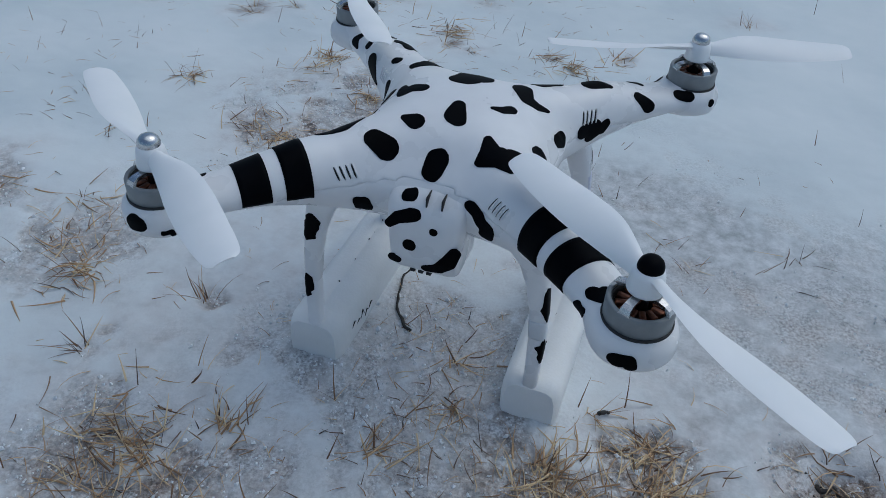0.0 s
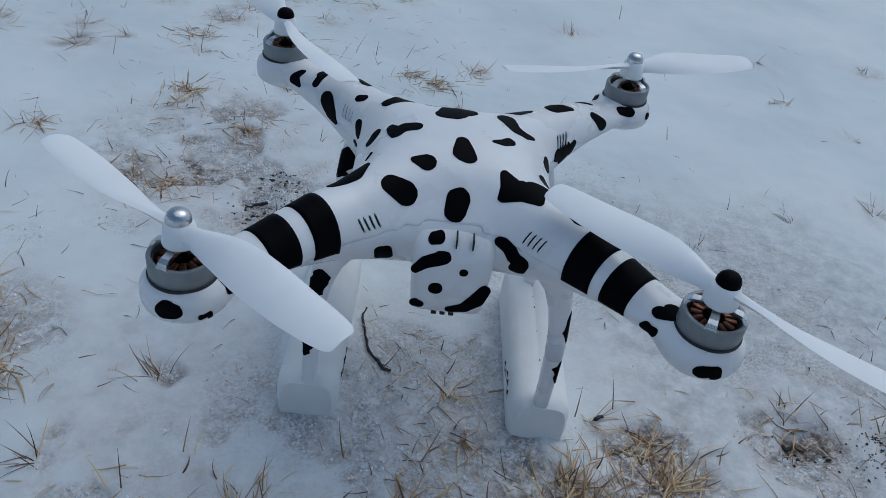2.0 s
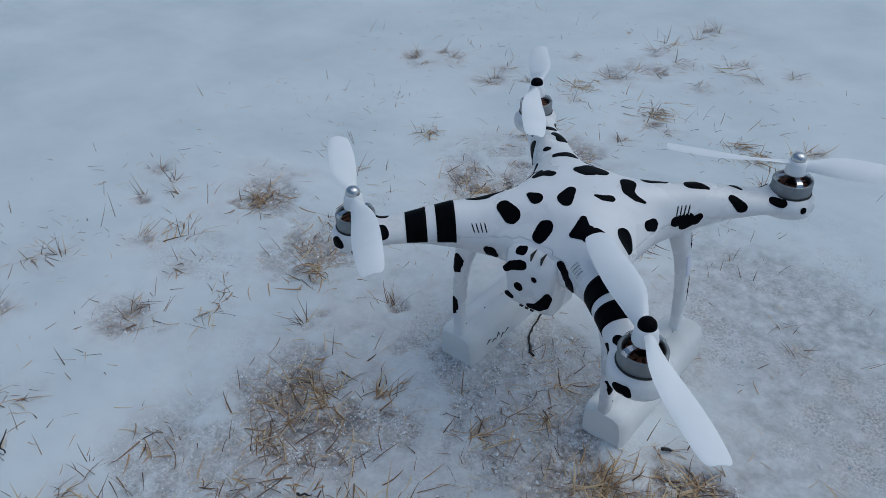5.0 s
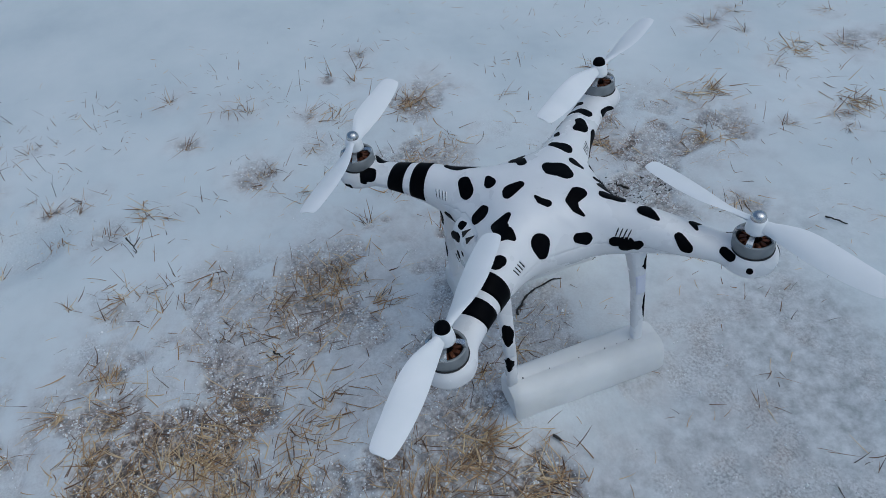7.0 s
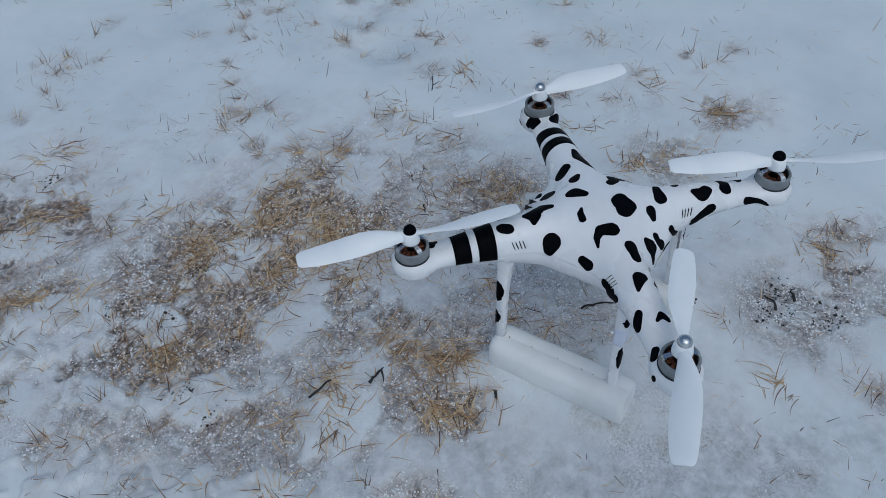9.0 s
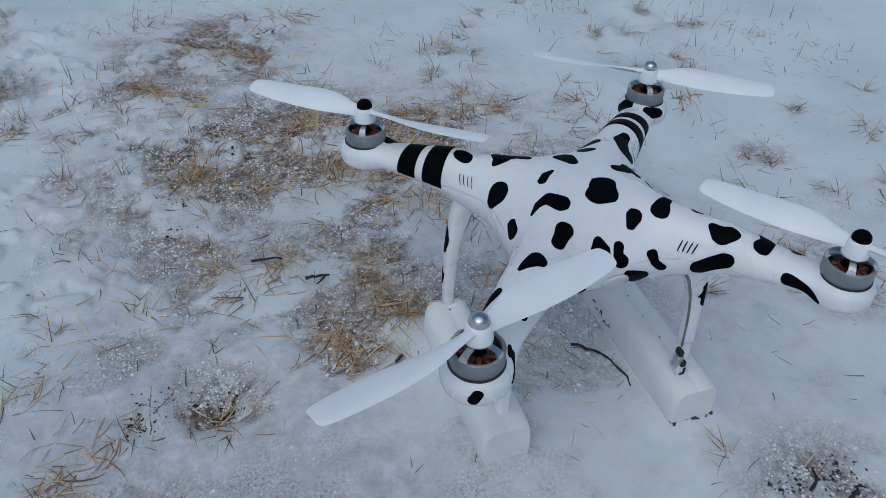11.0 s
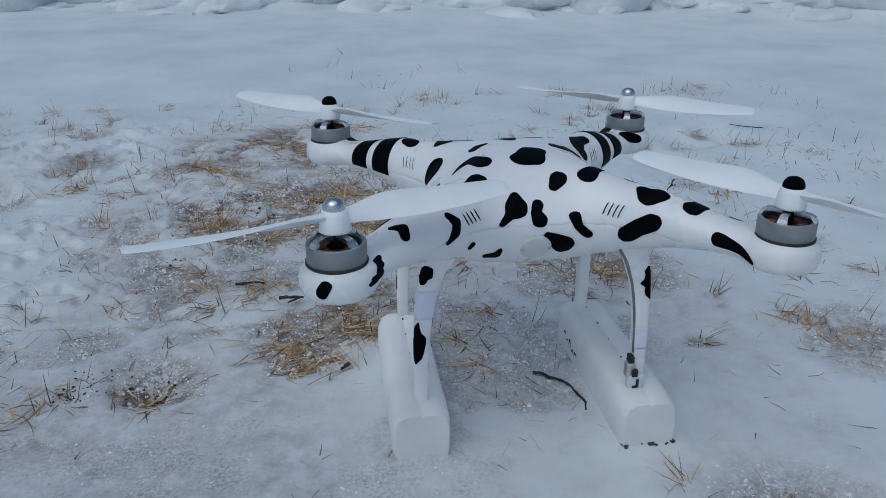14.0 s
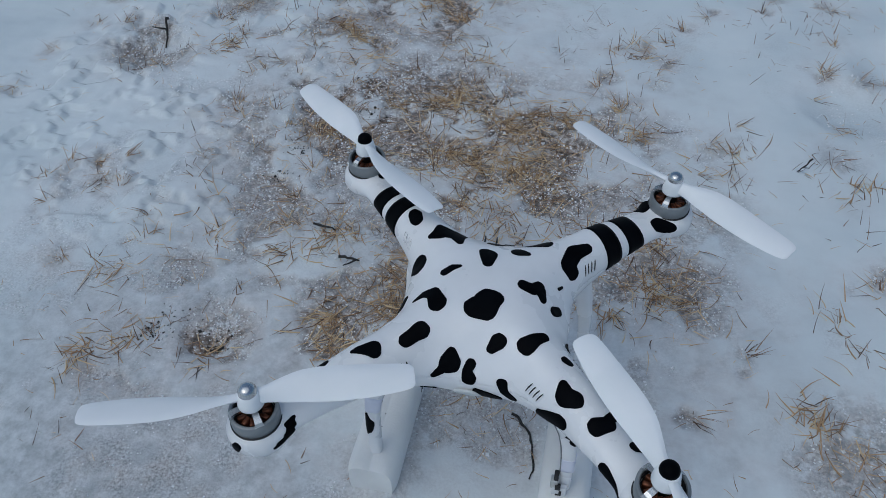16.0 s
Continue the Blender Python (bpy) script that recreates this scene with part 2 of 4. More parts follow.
    links.new(maths("ADD", maths("MULTIPLY", field("slush"), 0.65), 0.03), fine.inputs["Strength"])
    links.new(grain, fine.inputs["Height"])
    links.new(low.outputs["Normal"], fine.inputs["Normal"])
    links.new(fine.outputs["Normal"], b.inputs["Normal"])
    return m


SNOW = snow_material()


# ---- ground ----
# bare or thawing places: x, y, reach, slush, turf
THAW_NEAR = [
    (0.13, -0.14, 0.11, 0.75, 0.6), (0.16, -0.07, 0.05, 0.7, 0.8), (0.09, -0.09, 0.05, 0.7, 0.7), (0.02, -0.03, 0.12, 0.5, 0.30),
    (-0.04, -0.11, 0.12, 0.65, 0.30), (-0.14, -0.17, 0.07, 0.8, 0.7), (0.27, -0.03, 0.035, 1.0, 0.9), (0.34, -0.02, 0.06, 0.7, 0.5),
    (-0.15, 0.20, 0.07, 1.0, 0.6), (-0.24, 0.20, 0.05, 0.8, 0.9), (-0.20, 0.31, 0.06, 0.8, 0.6), (-0.25, 0.26, 0.08, 0.5, 0.3),
    (-0.13, -0.18, 0.06, 0.7, 0.7), (-0.27, -0.05, 0.05, 0.4, 0.4), (0.25, 0.10, 0.10, 0.5, 0.1),
]
THAW_FAR = [
    (0.02, -0.36, 0.13, 1.0, 0.9), (0.07, -0.42, 0.08, 0.9, 0.9), (-0.06, -0.41, 0.08, 0.7, 0.6), (0.25, -0.37, 0.12, 0.9, 0.8),
    (0.12, -0.35, 0.09, 0.9, 0.9), (0.22, -0.70, 0.11, 0.8, 0.9), (0.15, -0.65, 0.07, 0.7, 0.8), (0.17, -0.45, 0.10, 0.9, 0.8),
    (0.30, -0.47, 0.06, 1.0, 0.9), (0.24, -0.42, 0.08, 1.0, 1.0), (0.28, -0.57, 0.04, 0.8, 0.8), (0.08, -0.30, 0.07, 0.8, 0.8), (-0.07, -0.37, 0.05, 0.6, 0.6),
    (0.10, -0.21, 0.06, 0.8, 0.7), (0.30, -0.27, 0.05, 0.8, 0.6), (0.32, -0.60, 0.05, 0.5, 0.6), (0.48, -0.65, 0.05, 0.6, 0.5), (0.56, -0.50, 0.06, 0.7, 0.6), (0.25, -0.21, 0.09, 0.8, 0.5),
    (-0.44, 0.01, 0.05, 0.4, 0.5), (-0.31, -0.02, 0.06, 0.5, 0.5), (-0.15, -0.30, 0.08, 0.4, 0.35), (0.30, -0.12, 0.08, 0.6, 0.3),
]
HOLLOWS = [(-0.43, -0.62, 0.07, 0.018), (-0.36, -0.52, 0.07, 0.014), (0.61, 0.48, 0.05, 0.014), (-0.52, -0.66, 0.09, 0.022), (-0.62, -0.72, 0.09, 0.016), (0.27, -0.03, 0.03, 0.008), (0.56, -0.50, 0.06, 0.012), (-0.50, -0.62, 0.03, 0.008)]


def lay_sprouts():
    """Places of the small single tussocks, thickest before the aircraft."""
    rng = random.Random(29)
    out = []
    while len(out) < 230:
        x, y = rng.uniform(-0.62, 0.72), rng.uniform(-1.0, 0.95)
        likely = 1.0 if y < -0.15 and x > -0.4 else 0.5 if x < -0.12 else 0.12 if y > 0 and x > -0.05 else 0.35
        likely *= float(smooth(0.36, 0.58, fbm(np.array([x]), np.array([y]), 0.2, 91, 3))[0])
        if rng.random() < likely and not (abs(x) < 0.10 and abs(y) < 0.10):
            out.append((x, y, rng.uniform(0.008, 0.020), rng.uniform(0.3, 1.0)))
    return out


SPROUTS = lay_sprouts()


def thaw(x, y):
    """How far the snow has thawed to slush, how much turf shows, and how far brown meltwater and a painted warm cast
    tint it, at a place.
    """
    wx, wy = x + 0.05 * (fbm(x, y, 0.09, 5) - 0.5), y + 0.05 * (fbm(x, y, 0.09, 9) - 0.5)
    slush, turf, stain_tint = 0 * x, 0 * x, 0 * x
    for px, py, r, s, g in THAW_NEAR + THAW_FAR:
        far = np.hypot(wx - px, wy - py)
        w = 1 - smooth(0.45 * r, 1.5 * r, far)
        slush, turf = np.maximum(slush, s * w), np.maximum(turf, g * w)
        stain_tint = np.maximum(stain_tint, g * (1 - smooth(0.6 * r, 2.6 * r, far)))
    for px, py, r, s in SPROUTS:
        at = np.nonzero((np.abs(x - px) < 0.09) & (np.abs(y - py) < 0.09))[0]
        far = np.hypot(wx[at] - px, wy[at] - py)
        w = 1 - smooth(0.3 * r, 1.7 * r, far)
        slush[at], turf[at] = np.maximum(slush[at], 0.6 * s * w), np.maximum(turf[at], 0.6 * s * w)
        stain_tint[at] = np.maximum(stain_tint[at], 0.7 * s * (1 - smooth(0.8 * r, 4 * r, far)))
    near = 1 - smooth(0.25, 0.75, np.hypot(x - 0.08, y + 0.2))
    slush = np.maximum(slush, 0.45 * near * smooth(0.46, 0.60, fbm(x, y, 0.13, 3)))
    # A round warm cast painted in about the aircraft, besides the meltwater stain.
    stain_tint = np.maximum(stain_tint, 0.65 * (1 - smooth(0.10, 0.45, np.hypot(x + 0.01, y + 0.08))))
    # islands of snow that have not thawed yet stand between the bare places
    whole = smooth(0.47, 0.57, fbm(x, y, 0.06, 35, 4))
    return slush * (1 - 0.75 * whole), turf * (1 - 0.9 * whole), stain_tint * (1 - 0.35 * whole)


def thin_dimming(x, y):
    """Greyer snow round the middle of the lawn: thin slush plus painted foreground dimness."""
    reach = 1 - smooth(0.20, 0.45, np.hypot(x - 0.13, y - 0.02))
    return reach * smooth(0.08, 0.2, np.hypot(x, y)) * smooth(0.22, 0.50, fbm(x, y, 0.16, 53, 4))


def ground_height(x, y):
    slush, turf, _ = thaw(x, y)
    r = np.hypot(x, y)
    z = 0.010 * (fbm(x, y, 0.5, 21) - 0.5) * smooth(0.15, 0.5, r) + 0.008 * (fbm(x, y, 0.12, 22) - 0.5) * smooth(0.10, 0.3, r)
    z += 0.0025 * (fbm(x, y, 0.05, 23, 3) - 0.5) - 0.003 * slush - 0.004 * turf * smooth(0.10, 0.16, r)
    z += slush * (0.0035 * (fbm(x, y, 0.008, 24, 3) - 0.5) + 0.004 * (fbm(x, y, 0.022, 25, 2) - 0.5))
    crumbs = smooth(0.15, 0.4, x) * (1 - smooth(0.0, 0.2, y + 0.25)) * (1 - smooth(0.9, 1.2, r))
    z += crumbs * 0.007 * smooth(0.46, 0.58, fbm(x, y, 0.026, 31, 3)) * smooth(0.40, 0.6, fbm(x, y, 0.16, 32))
    # the floats have sunk in a little, with soft snow heaped against them
    gap = np.hypot(np.maximum(np.abs(np.abs(x) - 0.0755) - 0.017, 0), np.maximum(np.abs(y - 0.010) - 0.072, 0))
    z += (0.0055 + 0.003 * (fbm(x, y, 0.02, 57, 3) - 0.5)) * (1 - smooth(0.0, 0.028, gap))
    for px, py, reach, deep in HOLLOWS:
        z -= deep * (1 - smooth(0.2 * reach, reach, np.hypot(x - px, y - py)))
    away = smooth(0.9, 2.2, r)
    z += away * (0.06 * (fbm(x, y, 0.9, 41) - 0.5) + 0.012 * (fbm(x, y, 0.25, 42) - 0.5))
    bank = -(y + 2.66 + 0.287 * x) + 0.35 * (fbm(x, y, 0.6, 43) - 0.5)
    z += 0.42 * smooth(0.0, 0.7, bank) * (0.6 + 0.8 * fbm(x, y, 0.35, 44)) + 0.03 * smooth(-0.3, 0.1, bank)
    return z + smooth(5, 40, r) * 0.8 * (fbm(x, y, 9, 45) - 0.5)


def build_ground():
    fine = np.arange(-0.62, 0.6201, 0.0031)
    out = [0.62]
    step = 0.0035
    while out[-1] < 300:
        step *= 1.06
        out.append(out[-1] + step)
    out = np.array(out[1:])
    xs = np.concatenate([-out[::-1], fine, out]) + 0.03
    ys = np.concatenate([-out[::-1], fine, out]) - 0.12
    gx, gy = np.meshgrid(xs, ys)
    gx, gy = gx.ravel(), gy.ravel()
    slush, turf, stain_tint = thaw(gx, gy)
    co = np.stack([gx, gy, ground_height(gx, gy)], 1)
    n = len(xs)
    i = (np.arange(n - 1)[:, None] * n + np.arange(n - 1)[None]).ravel()
    quads = np.stack([i, i + 1, i + n + 1, i + n], 1)
    me = bpy.data.meshes.new("ground")
    me.vertices.add(len(co))
    me.vertices.foreach_set("co", co.ravel())
    me.loops.add(quads.size)
    me.loops.foreach_set("vertex_index", quads.ravel().astype(np.int32))
    me.polygons.add(len(quads))
    me.polygons.foreach_set("loop_start", (np.arange(len(quads)) * 4).astype(np.int32))
    me.polygons.foreach_set("use_smooth", np.ones(len(quads), bool))
    for name, values in (("slush", slush), ("turf", turf), ("stain_tint", stain_tint), ("thin_dim", thin_dimming(gx, gy))):
        me.attributes.new(name, "FLOAT", "POINT").data.foreach_set("value", values.astype(np.float32))
    me.update(calc_edges=True)
    me.materials.append(SNOW)
    tagged(new("ground", me), "thawing snow over a lawn with icy slush and bare turf", "snowy ground", kind="structure")


build_ground()


def ground_z(x, y):
    return float(ground_height(np.array([float(x)]), np.array([float(y)]))[0])


# ---- quadcopter shell ----
STATIONS = np.array([0, 0.03, 0.053, 0.08, 0.10, 0.12, 0.1365, 0.15, 0.18])
HALF = np.array([0.0412, 0.033, 0.0241, 0.0197, 0.0175, 0.0162, 0.0150, 0.0148, 0.0160])
TOP = np.array([0.1814, 0.1854, 0.1823, 0.1777, 0.1775, 0.173, 0.169, 0.1665, 0.1635])
LOW = np.array([0.124, 0.124, 0.127, 0.133, 0.139, 0.1445, 0.147, 0.148, 0.148])
POD, POD_TOP, POD_LOW = 0.0203, 0.1655, 0.1465
MOTOR = 0.1237
CORNERS = [(-1, -1), (1, -1), (-1, 1), (1, 1)]


def smin(a, b, k):
    h = np.clip(0.5 + 0.5 * (b - a) / k, 0, 1)
    return b * (1 - h) + a * h - k * h * (1 - h)


def shell(x, y, z):
    """Signed distance, roughly, to the outside of the closed plastic body."""
    ax, ay = np.abs(x), np.abs(y)
    # by symmetry one arm and its neighbours stand for all four
    total = None
    for sx, sy in ((1, 1), (1, -1), (-1, 1)):
        s = (ax * sx + ay * sy) / math.sqrt(2)
        p = (ax * sy - ay * sx) / math.sqrt(2)
        sc = np.clip(s, 0, 0.178)
        w, top, low = np.interp(sc, STATIONS, HALF), np.interp(sc, STATIONS, TOP), np.interp(sc, STATIONS, LOW)
        mid, h = (top + low) / 2, (top - low) / 2
        q = np.sqrt((p / w) ** 2 + ((z - mid) / h) ** 2 + 1e-9)
        d = (q - 1) * np.minimum(w, h)
        d = np.maximum(d, np.maximum(-s - 0.02, s - 0.178))
        total = d if total is None else smin(total, d, 0.010)
    dome = np.sqrt((x / 0.0576) ** 2 + ((y - 0.0025) / 0.0537) ** 2 + ((z - 0.150) / np.where(z > 0.150, 0.0377, 0.030)) ** 2 + 1e-9)
    total = smin(total, (dome - 1) * 0.040, 0.012)
    belly = np.sqrt((x / 0.051) ** 4 + (y / 0.0625) ** 4) + ((z - 0.152) / np.where(z > 0.152, 0.020, 0.037)) ** 2
    belly = (np.sqrt(belly + 1e-9) - 1) * 0.028
    total = smin(total, belly, 0.014)
    r = np.hypot(ax - MOTOR, ay - MOTOR)
    e = 0.0075
    u, v = r - (POD - e), np.abs(z - (POD_TOP + POD_LOW) / 2) - ((POD_TOP - POD_LOW) / 2 - e)
    pod = np.minimum(np.maximum(u, v), 0) + np.hypot(np.maximum(u, 0), np.maximum(v, 0)) - e
    return smin(total, pod, 0.006)


def seam(x, y):
    out = smooth(0.10, 0.145, (np.abs(x) + np.abs(y)) / math.sqrt(2))
    return 0.1560 - 0.0075 * out + 0.0075 * np.exp(-(x / 0.032) ** 2) * smooth(0.02, 0.055, -y)


def surface_of(f, lo, hi, h):
    """Verts and quads of the surface f = 0 inside a box."""
    axes = [np.arange(a, b, h) for a, b in zip(lo, hi)]
    F = f(*np.meshgrid(*axes, indexing="ij"))
    nx, ny, nz = F.shape
    c = (nx - 1, ny - 1, nz - 1)
    acc, cnt = np.zeros((*c, 3)), np.zeros(c)

    def corner(i, j, k):
        return F[i:i + c[0], j:j + c[1], k:k + c[2]]

    bits = [(i, j, k) for i in (0, 1) for j in (0, 1) for k in (0, 1)]
    for a in bits:
        for d in range(3):
            if a[d]:
                continue
            b = list(a)
            b[d] = 1
            fa, fb = corner(*a), corner(*b)
            cut = (fa < 0) != (fb < 0)
            t = np.where(cut, fa / np.where(cut, fa - fb, 1), 0)
            for e in range(3):
                acc[..., e] += np.where(cut, a[e] + (t if e == d else 0), 0)
            cnt += cut
    live = cnt > 0
    number = np.full(c, -1)
    number[live] = np.arange(live.sum())
    verts = (acc[live] / cnt[live][:, None] + np.argwhere(live)) * h + np.array(lo)
    quads = []
    for d in range(3):
        e, g = [k for k in range(3) if k != d]
        lower = [slice(None)] * 3
        upper = [slice(None)] * 3
        lower[d], upper[d] = slice(0, -1), slice(1, None)
        a, b = F[tuple(lower)] < 0, F[tuple(upper)] < 0
        ids = np.argwhere(a != b)
        ids = ids[(ids[:, e] > 0) & (ids[:, g] > 0) & (ids[:, e] < c[e]) & (ids[:, g] < c[g])]
        flip = a[tuple(ids.T)] ^ (d == 1)

        def cell(de, dg):
            q = ids.copy()
            q[:, e] -= de
            q[:, g] -= dg
            return number[tuple(q.T)]

        ring = np.stack([cell(1, 1), cell(0, 1), cell(0, 0), cell(1, 0)], 1)
        ring[~flip] = ring[~flip][:, ::-1]
        quads.append(ring)
    return verts, np.concatenate(quads)


def slope(p):
    e = 2e-4
    g = np.stack([shell(*(p + e * np.eye(3)[k]).T) - shell(*(p - e * np.eye(3)[k]).T) for k in range(3)], 1) / (2 * e)
    size = np.linalg.norm(g, axis=1, keepdims=True) + 1e-9
    return g / size, size


def settle(p, lift=0.0):
    """Points moved on to the shell, then lifted off it along its normal."""
    p = np.array(p, float)
    for _ in range(8):
        g, size = slope(p)
        p = p - g * (shell(*p.T)[:, None] / size)
    g, _ = slope(p)
    return p + g * lift, g


def largest(verts, quads):
    """The largest connected piece of a mesh."""
    mark = np.arange(len(verts))
    while True:
        low = mark.copy()
        np.minimum.at(low, quads.ravel(), np.repeat(mark[quads].min(1), 4))
        if (low == mark).all():
            break
        mark = low[low]
    ids, count = np.unique(mark, return_counts=True)
    keep = mark == ids[count.argmax()]
    number = np.cumsum(keep) - 1
    return verts[keep], number[quads[keep[quads[:, 0]]]]


quad = thing("quadcopter", (0, 0, 0), "white quadcopter with black cow spots standing on foam floats in snow", "drone")
v, f = surface_of(lambda x, y, z: np.maximum(shell(x, y, z), seam(x, y) - 0.0009 - z), (-0.156, -0.156, 0.14), (0.158, 0.158, 0.200), 0.0019)
upper = piece("upper_shell", v, f, SHELL, quad, "glossy white moulded upper shell with four arms")
v, f = surface_of(lambda x, y, z: np.maximum(shell(x, y, z) + 0.00025, z - seam(x, y) - 0.0010), (-0.156, -0.156, 0.104), (0.158, 0.158, 0.172), 0.0019)
v, f = largest(v, f)
lower = piece("lower_shell", v, f, SHELL, quad, "glossy white moulded lower shell")


# ---- motors and propellers ----
def build_motor(sx, sy):
    x, y = sx * MOTOR, sy * MOTOR
    holder = lathe([(0.0158, 0.1625), (0.0164, 0.1655), (0.0162, 0.1662), (0.0150, 0.1662)], 48)
    at = Matrix.Translation((x, y, 0))

    def put(name, geometry, mat, parent, label="", shade=True):
        ob = piece(name, geometry[0], geometry[1], mat, parent, label, shade)
        if parent is quad:
            ob.matrix_local = at
        return ob

    motor = put("motor", lathe([(0.0140, 0.1640), (0.0152, 0.1642), (0.0156, 0.1650), (0.0156, 0.1755), (0.0153, 0.1761), (0.0136, 0.1762), (0.0132, 0.1757), (0.0132, 0.1690)], 48, False), CAN, quad, "grey anodised brushless outrunner motor")
    # Black lining darkens the inside of the bell by colour.
    put("inner_ring", lathe([(0.0129, 0.1690), (0.0129, 0.1752), (0.0126, 0.1752), (0.0126, 0.1690)], 40, False), DARK, motor)
    # Solid black ring stands in for the dark gap beneath the can.
    put("gap_ring", holder, DARK, motor, "black ring that paints the shaded gap round the motor")
    put("stator", lathe([(0.0030, 0.1660), (0.0122, 0.1660), (0.0122, 0.1690), (0.0030, 0.1692)], 24), DARK, motor)
    turn = random.uniform(0, 1)
    for k in range(12):
        a = turn + k * math.pi / 6
        bm = box_bm(0.0050, 0.0112, -0.0016, 0.0016, 0.168, 0.1738, 0.0008, 2)
        bm.transform(Matrix.Rotation(a, 4, "Z"))
        part("winding", bm, COPPER, motor, "copper winding")
    for k in range(4):
        a = turn + 0.4 + k * math.pi / 2
        bm = bmesh.new()
        rings = []
        for r, z, wide, deep in ((0.0030, 0.1806, 0.0020, 0.0022), (0.0080, 0.1806, 0.0020, 0.0020), (0.0118, 0.1800, 0.0021, 0.0020), (0.0140, 0.1788, 0.0023, 0.0022), (0.0150, 0.1768, 0.0027, 0.0018), (0.0152, 0.1757, 0.0030, 0.0010)):
            rings.append([bm.verts.new((r - (deep if z < 0.179 else 0), -wide, z - (0 if z < 0.179 else deep))), bm.verts.new((r, -wide, z)), bm.verts.new((r, wide, z)), bm.verts.new((r - (deep if z < 0.179 else 0), wide, z - (0 if z < 0.179 else deep)))])
        for r0, r1 in zip(rings, rings[1:]):
            for i in range(4):
                bm.faces.new((r0[i], r0[(i + 1) % 4], r1[(i + 1) % 4], r1[i]))
        bm.faces.new(rings[0][::-1])
        bm.faces.new(rings[-1])
        bmesh.ops.recalc_face_normals(bm, faces=bm.faces)
        bm.transform(Matrix.Rotation(a, 4, "Z"))
        part("spoke", bm, SILVER, motor, "bare metal post of the motor bell", False)
    put("shaft", lathe([(0.0032, 0.168), (0.0032, 0.1815), (0.0060, 0.1820), (0.0060, 0.1832)], 20), DARK, motor)
    return motor


def build_propeller(sx, sy, degrees, way, nut, nut_label):
    """way: +1 turns anticlockwise seen from above."""
    hub = lathe([(0.0064, 0.1815), (0.0082, 0.1822), (0.0083, 0.1835), (0.0072, 0.1905), (0.0062, 0.1935), (0.0046, 0.1940)], 36)
    verts, faces = [Vector(q) for q in hub[0]], list(hub[1])
    R, n, m = 0.1008, 26, 9
    for half in (0, 1):
        base = len(verts)
        spin = Matrix.Rotation(math.radians(degrees) + half * math.pi, 3, "Z")
        for i in range(n):
            u = i / (n - 1)
            r = 0.0055 + (R - 0.0055) * (1 - (1 - u) ** 1.5)
            q = r / R
            chord = np.interp(q, [0.05, 0.12, 0.2, 0.3, 0.42, 0.55, 0.7, 0.85, 0.93, 0.97, 0.99, 1.0], [0.0092, 0.0112, 0.0154, 0.0195, 0.0221, 0.0228, 0.0220, 0.0199, 0.0181, 0.0164, 0.0144, 0.0104])
            twist = math.radians(np.interp(q, [0.05, 0.2, 0.3, 0.42, 0.55, 0.7, 1.0], [30, 30, 26, 21, 16.5, 13, 9]))
            lead = chord * np.interp(q, [0.05, 0.15, 0.3, 0.5, 0.75, 1.0], [0.52, 0.62, 0.66, 0.61, 0.55, 0.53])
            thick = np.interp(q, [0.05, 0.15, 0.3, 1.0], [0.0046, 0.0030, 0.0017, 0.0008])
            z = 0.1885 - 0.0015 * q + 0.0035 * q * q
            ring = []
            for k in range(2 * m):
                c = k / m if k < m else 2 - k / m
                upper_side = k < m
                across = lead - chord * c
                camber = 0.055 * chord * (1 - (2 * c - 1) ** 2)
                t = thick * (math.sqrt(max(c, 0)) * (1 - c) * 1.6 + 0.10)
                up = camber + (t if upper_side else -0.45 * t)
                ring.append(spin @ Vector((r, way * (across * math.cos(twist) - up * math.sin(twist)), across * math.sin(twist) + up * math.cos(twist))) + Vector((0, 0, z)))
            verts += ring
        w = 2 * m
        for i in range(n - 1):
            for k in range(w):
                l = (k + 1) % w
                face = (base + i * w + k, base + i * w + l, base + (i + 1) * w + l, base + (i + 1) * w + k)
                faces.append(face if way > 0 else face[::-1])
        faces.append(tuple(base + (n - 1) * w + k for k in range(w)))
    prop = piece("propeller", verts, faces, BLADE, quad, "white two-bladed plastic propeller at rest")
    # the leading and trailing edges and the tip are crisp
    crisp = prop.data.attributes.new("sharp_edge", "BOOLEAN", "EDGE")
    first, w = len(hub[0]), 2 * m
    for edge in prop.data.edges:
        a, b = (v - first for v in edge.vertices)
        if a >= 0 and b >= 0 and (a % w == b % w and a % w in (0, m) or a // w == b // w and a // w % n == n - 1):
            crisp.data[edge.index].value = True
    prop.location = (sx * MOTOR, sy * MOTOR, 0)
    cap = lathe([(0.0057, 0.1928), (0.0059, 0.1938), (0.0058, 0.1952), (0.0052, 0.1970), (0.0040, 0.1984), (0.0022, 0.1992), (0.0007, 0.1994)], 32)
    piece("prop_nut", *cap, nut, prop, nut_label)


for (sx, sy), degrees, way in zip(CORNERS, (142.5, 138.5, 123.5, 19.5), (1, -1, -1, 1)):
    build_motor(sx, sy)
    build_propeller(sx, sy, degrees, way, *((SILVER, "domed bare metal propeller nut") if way > 0 else (VINYL, "domed black propeller nut")))


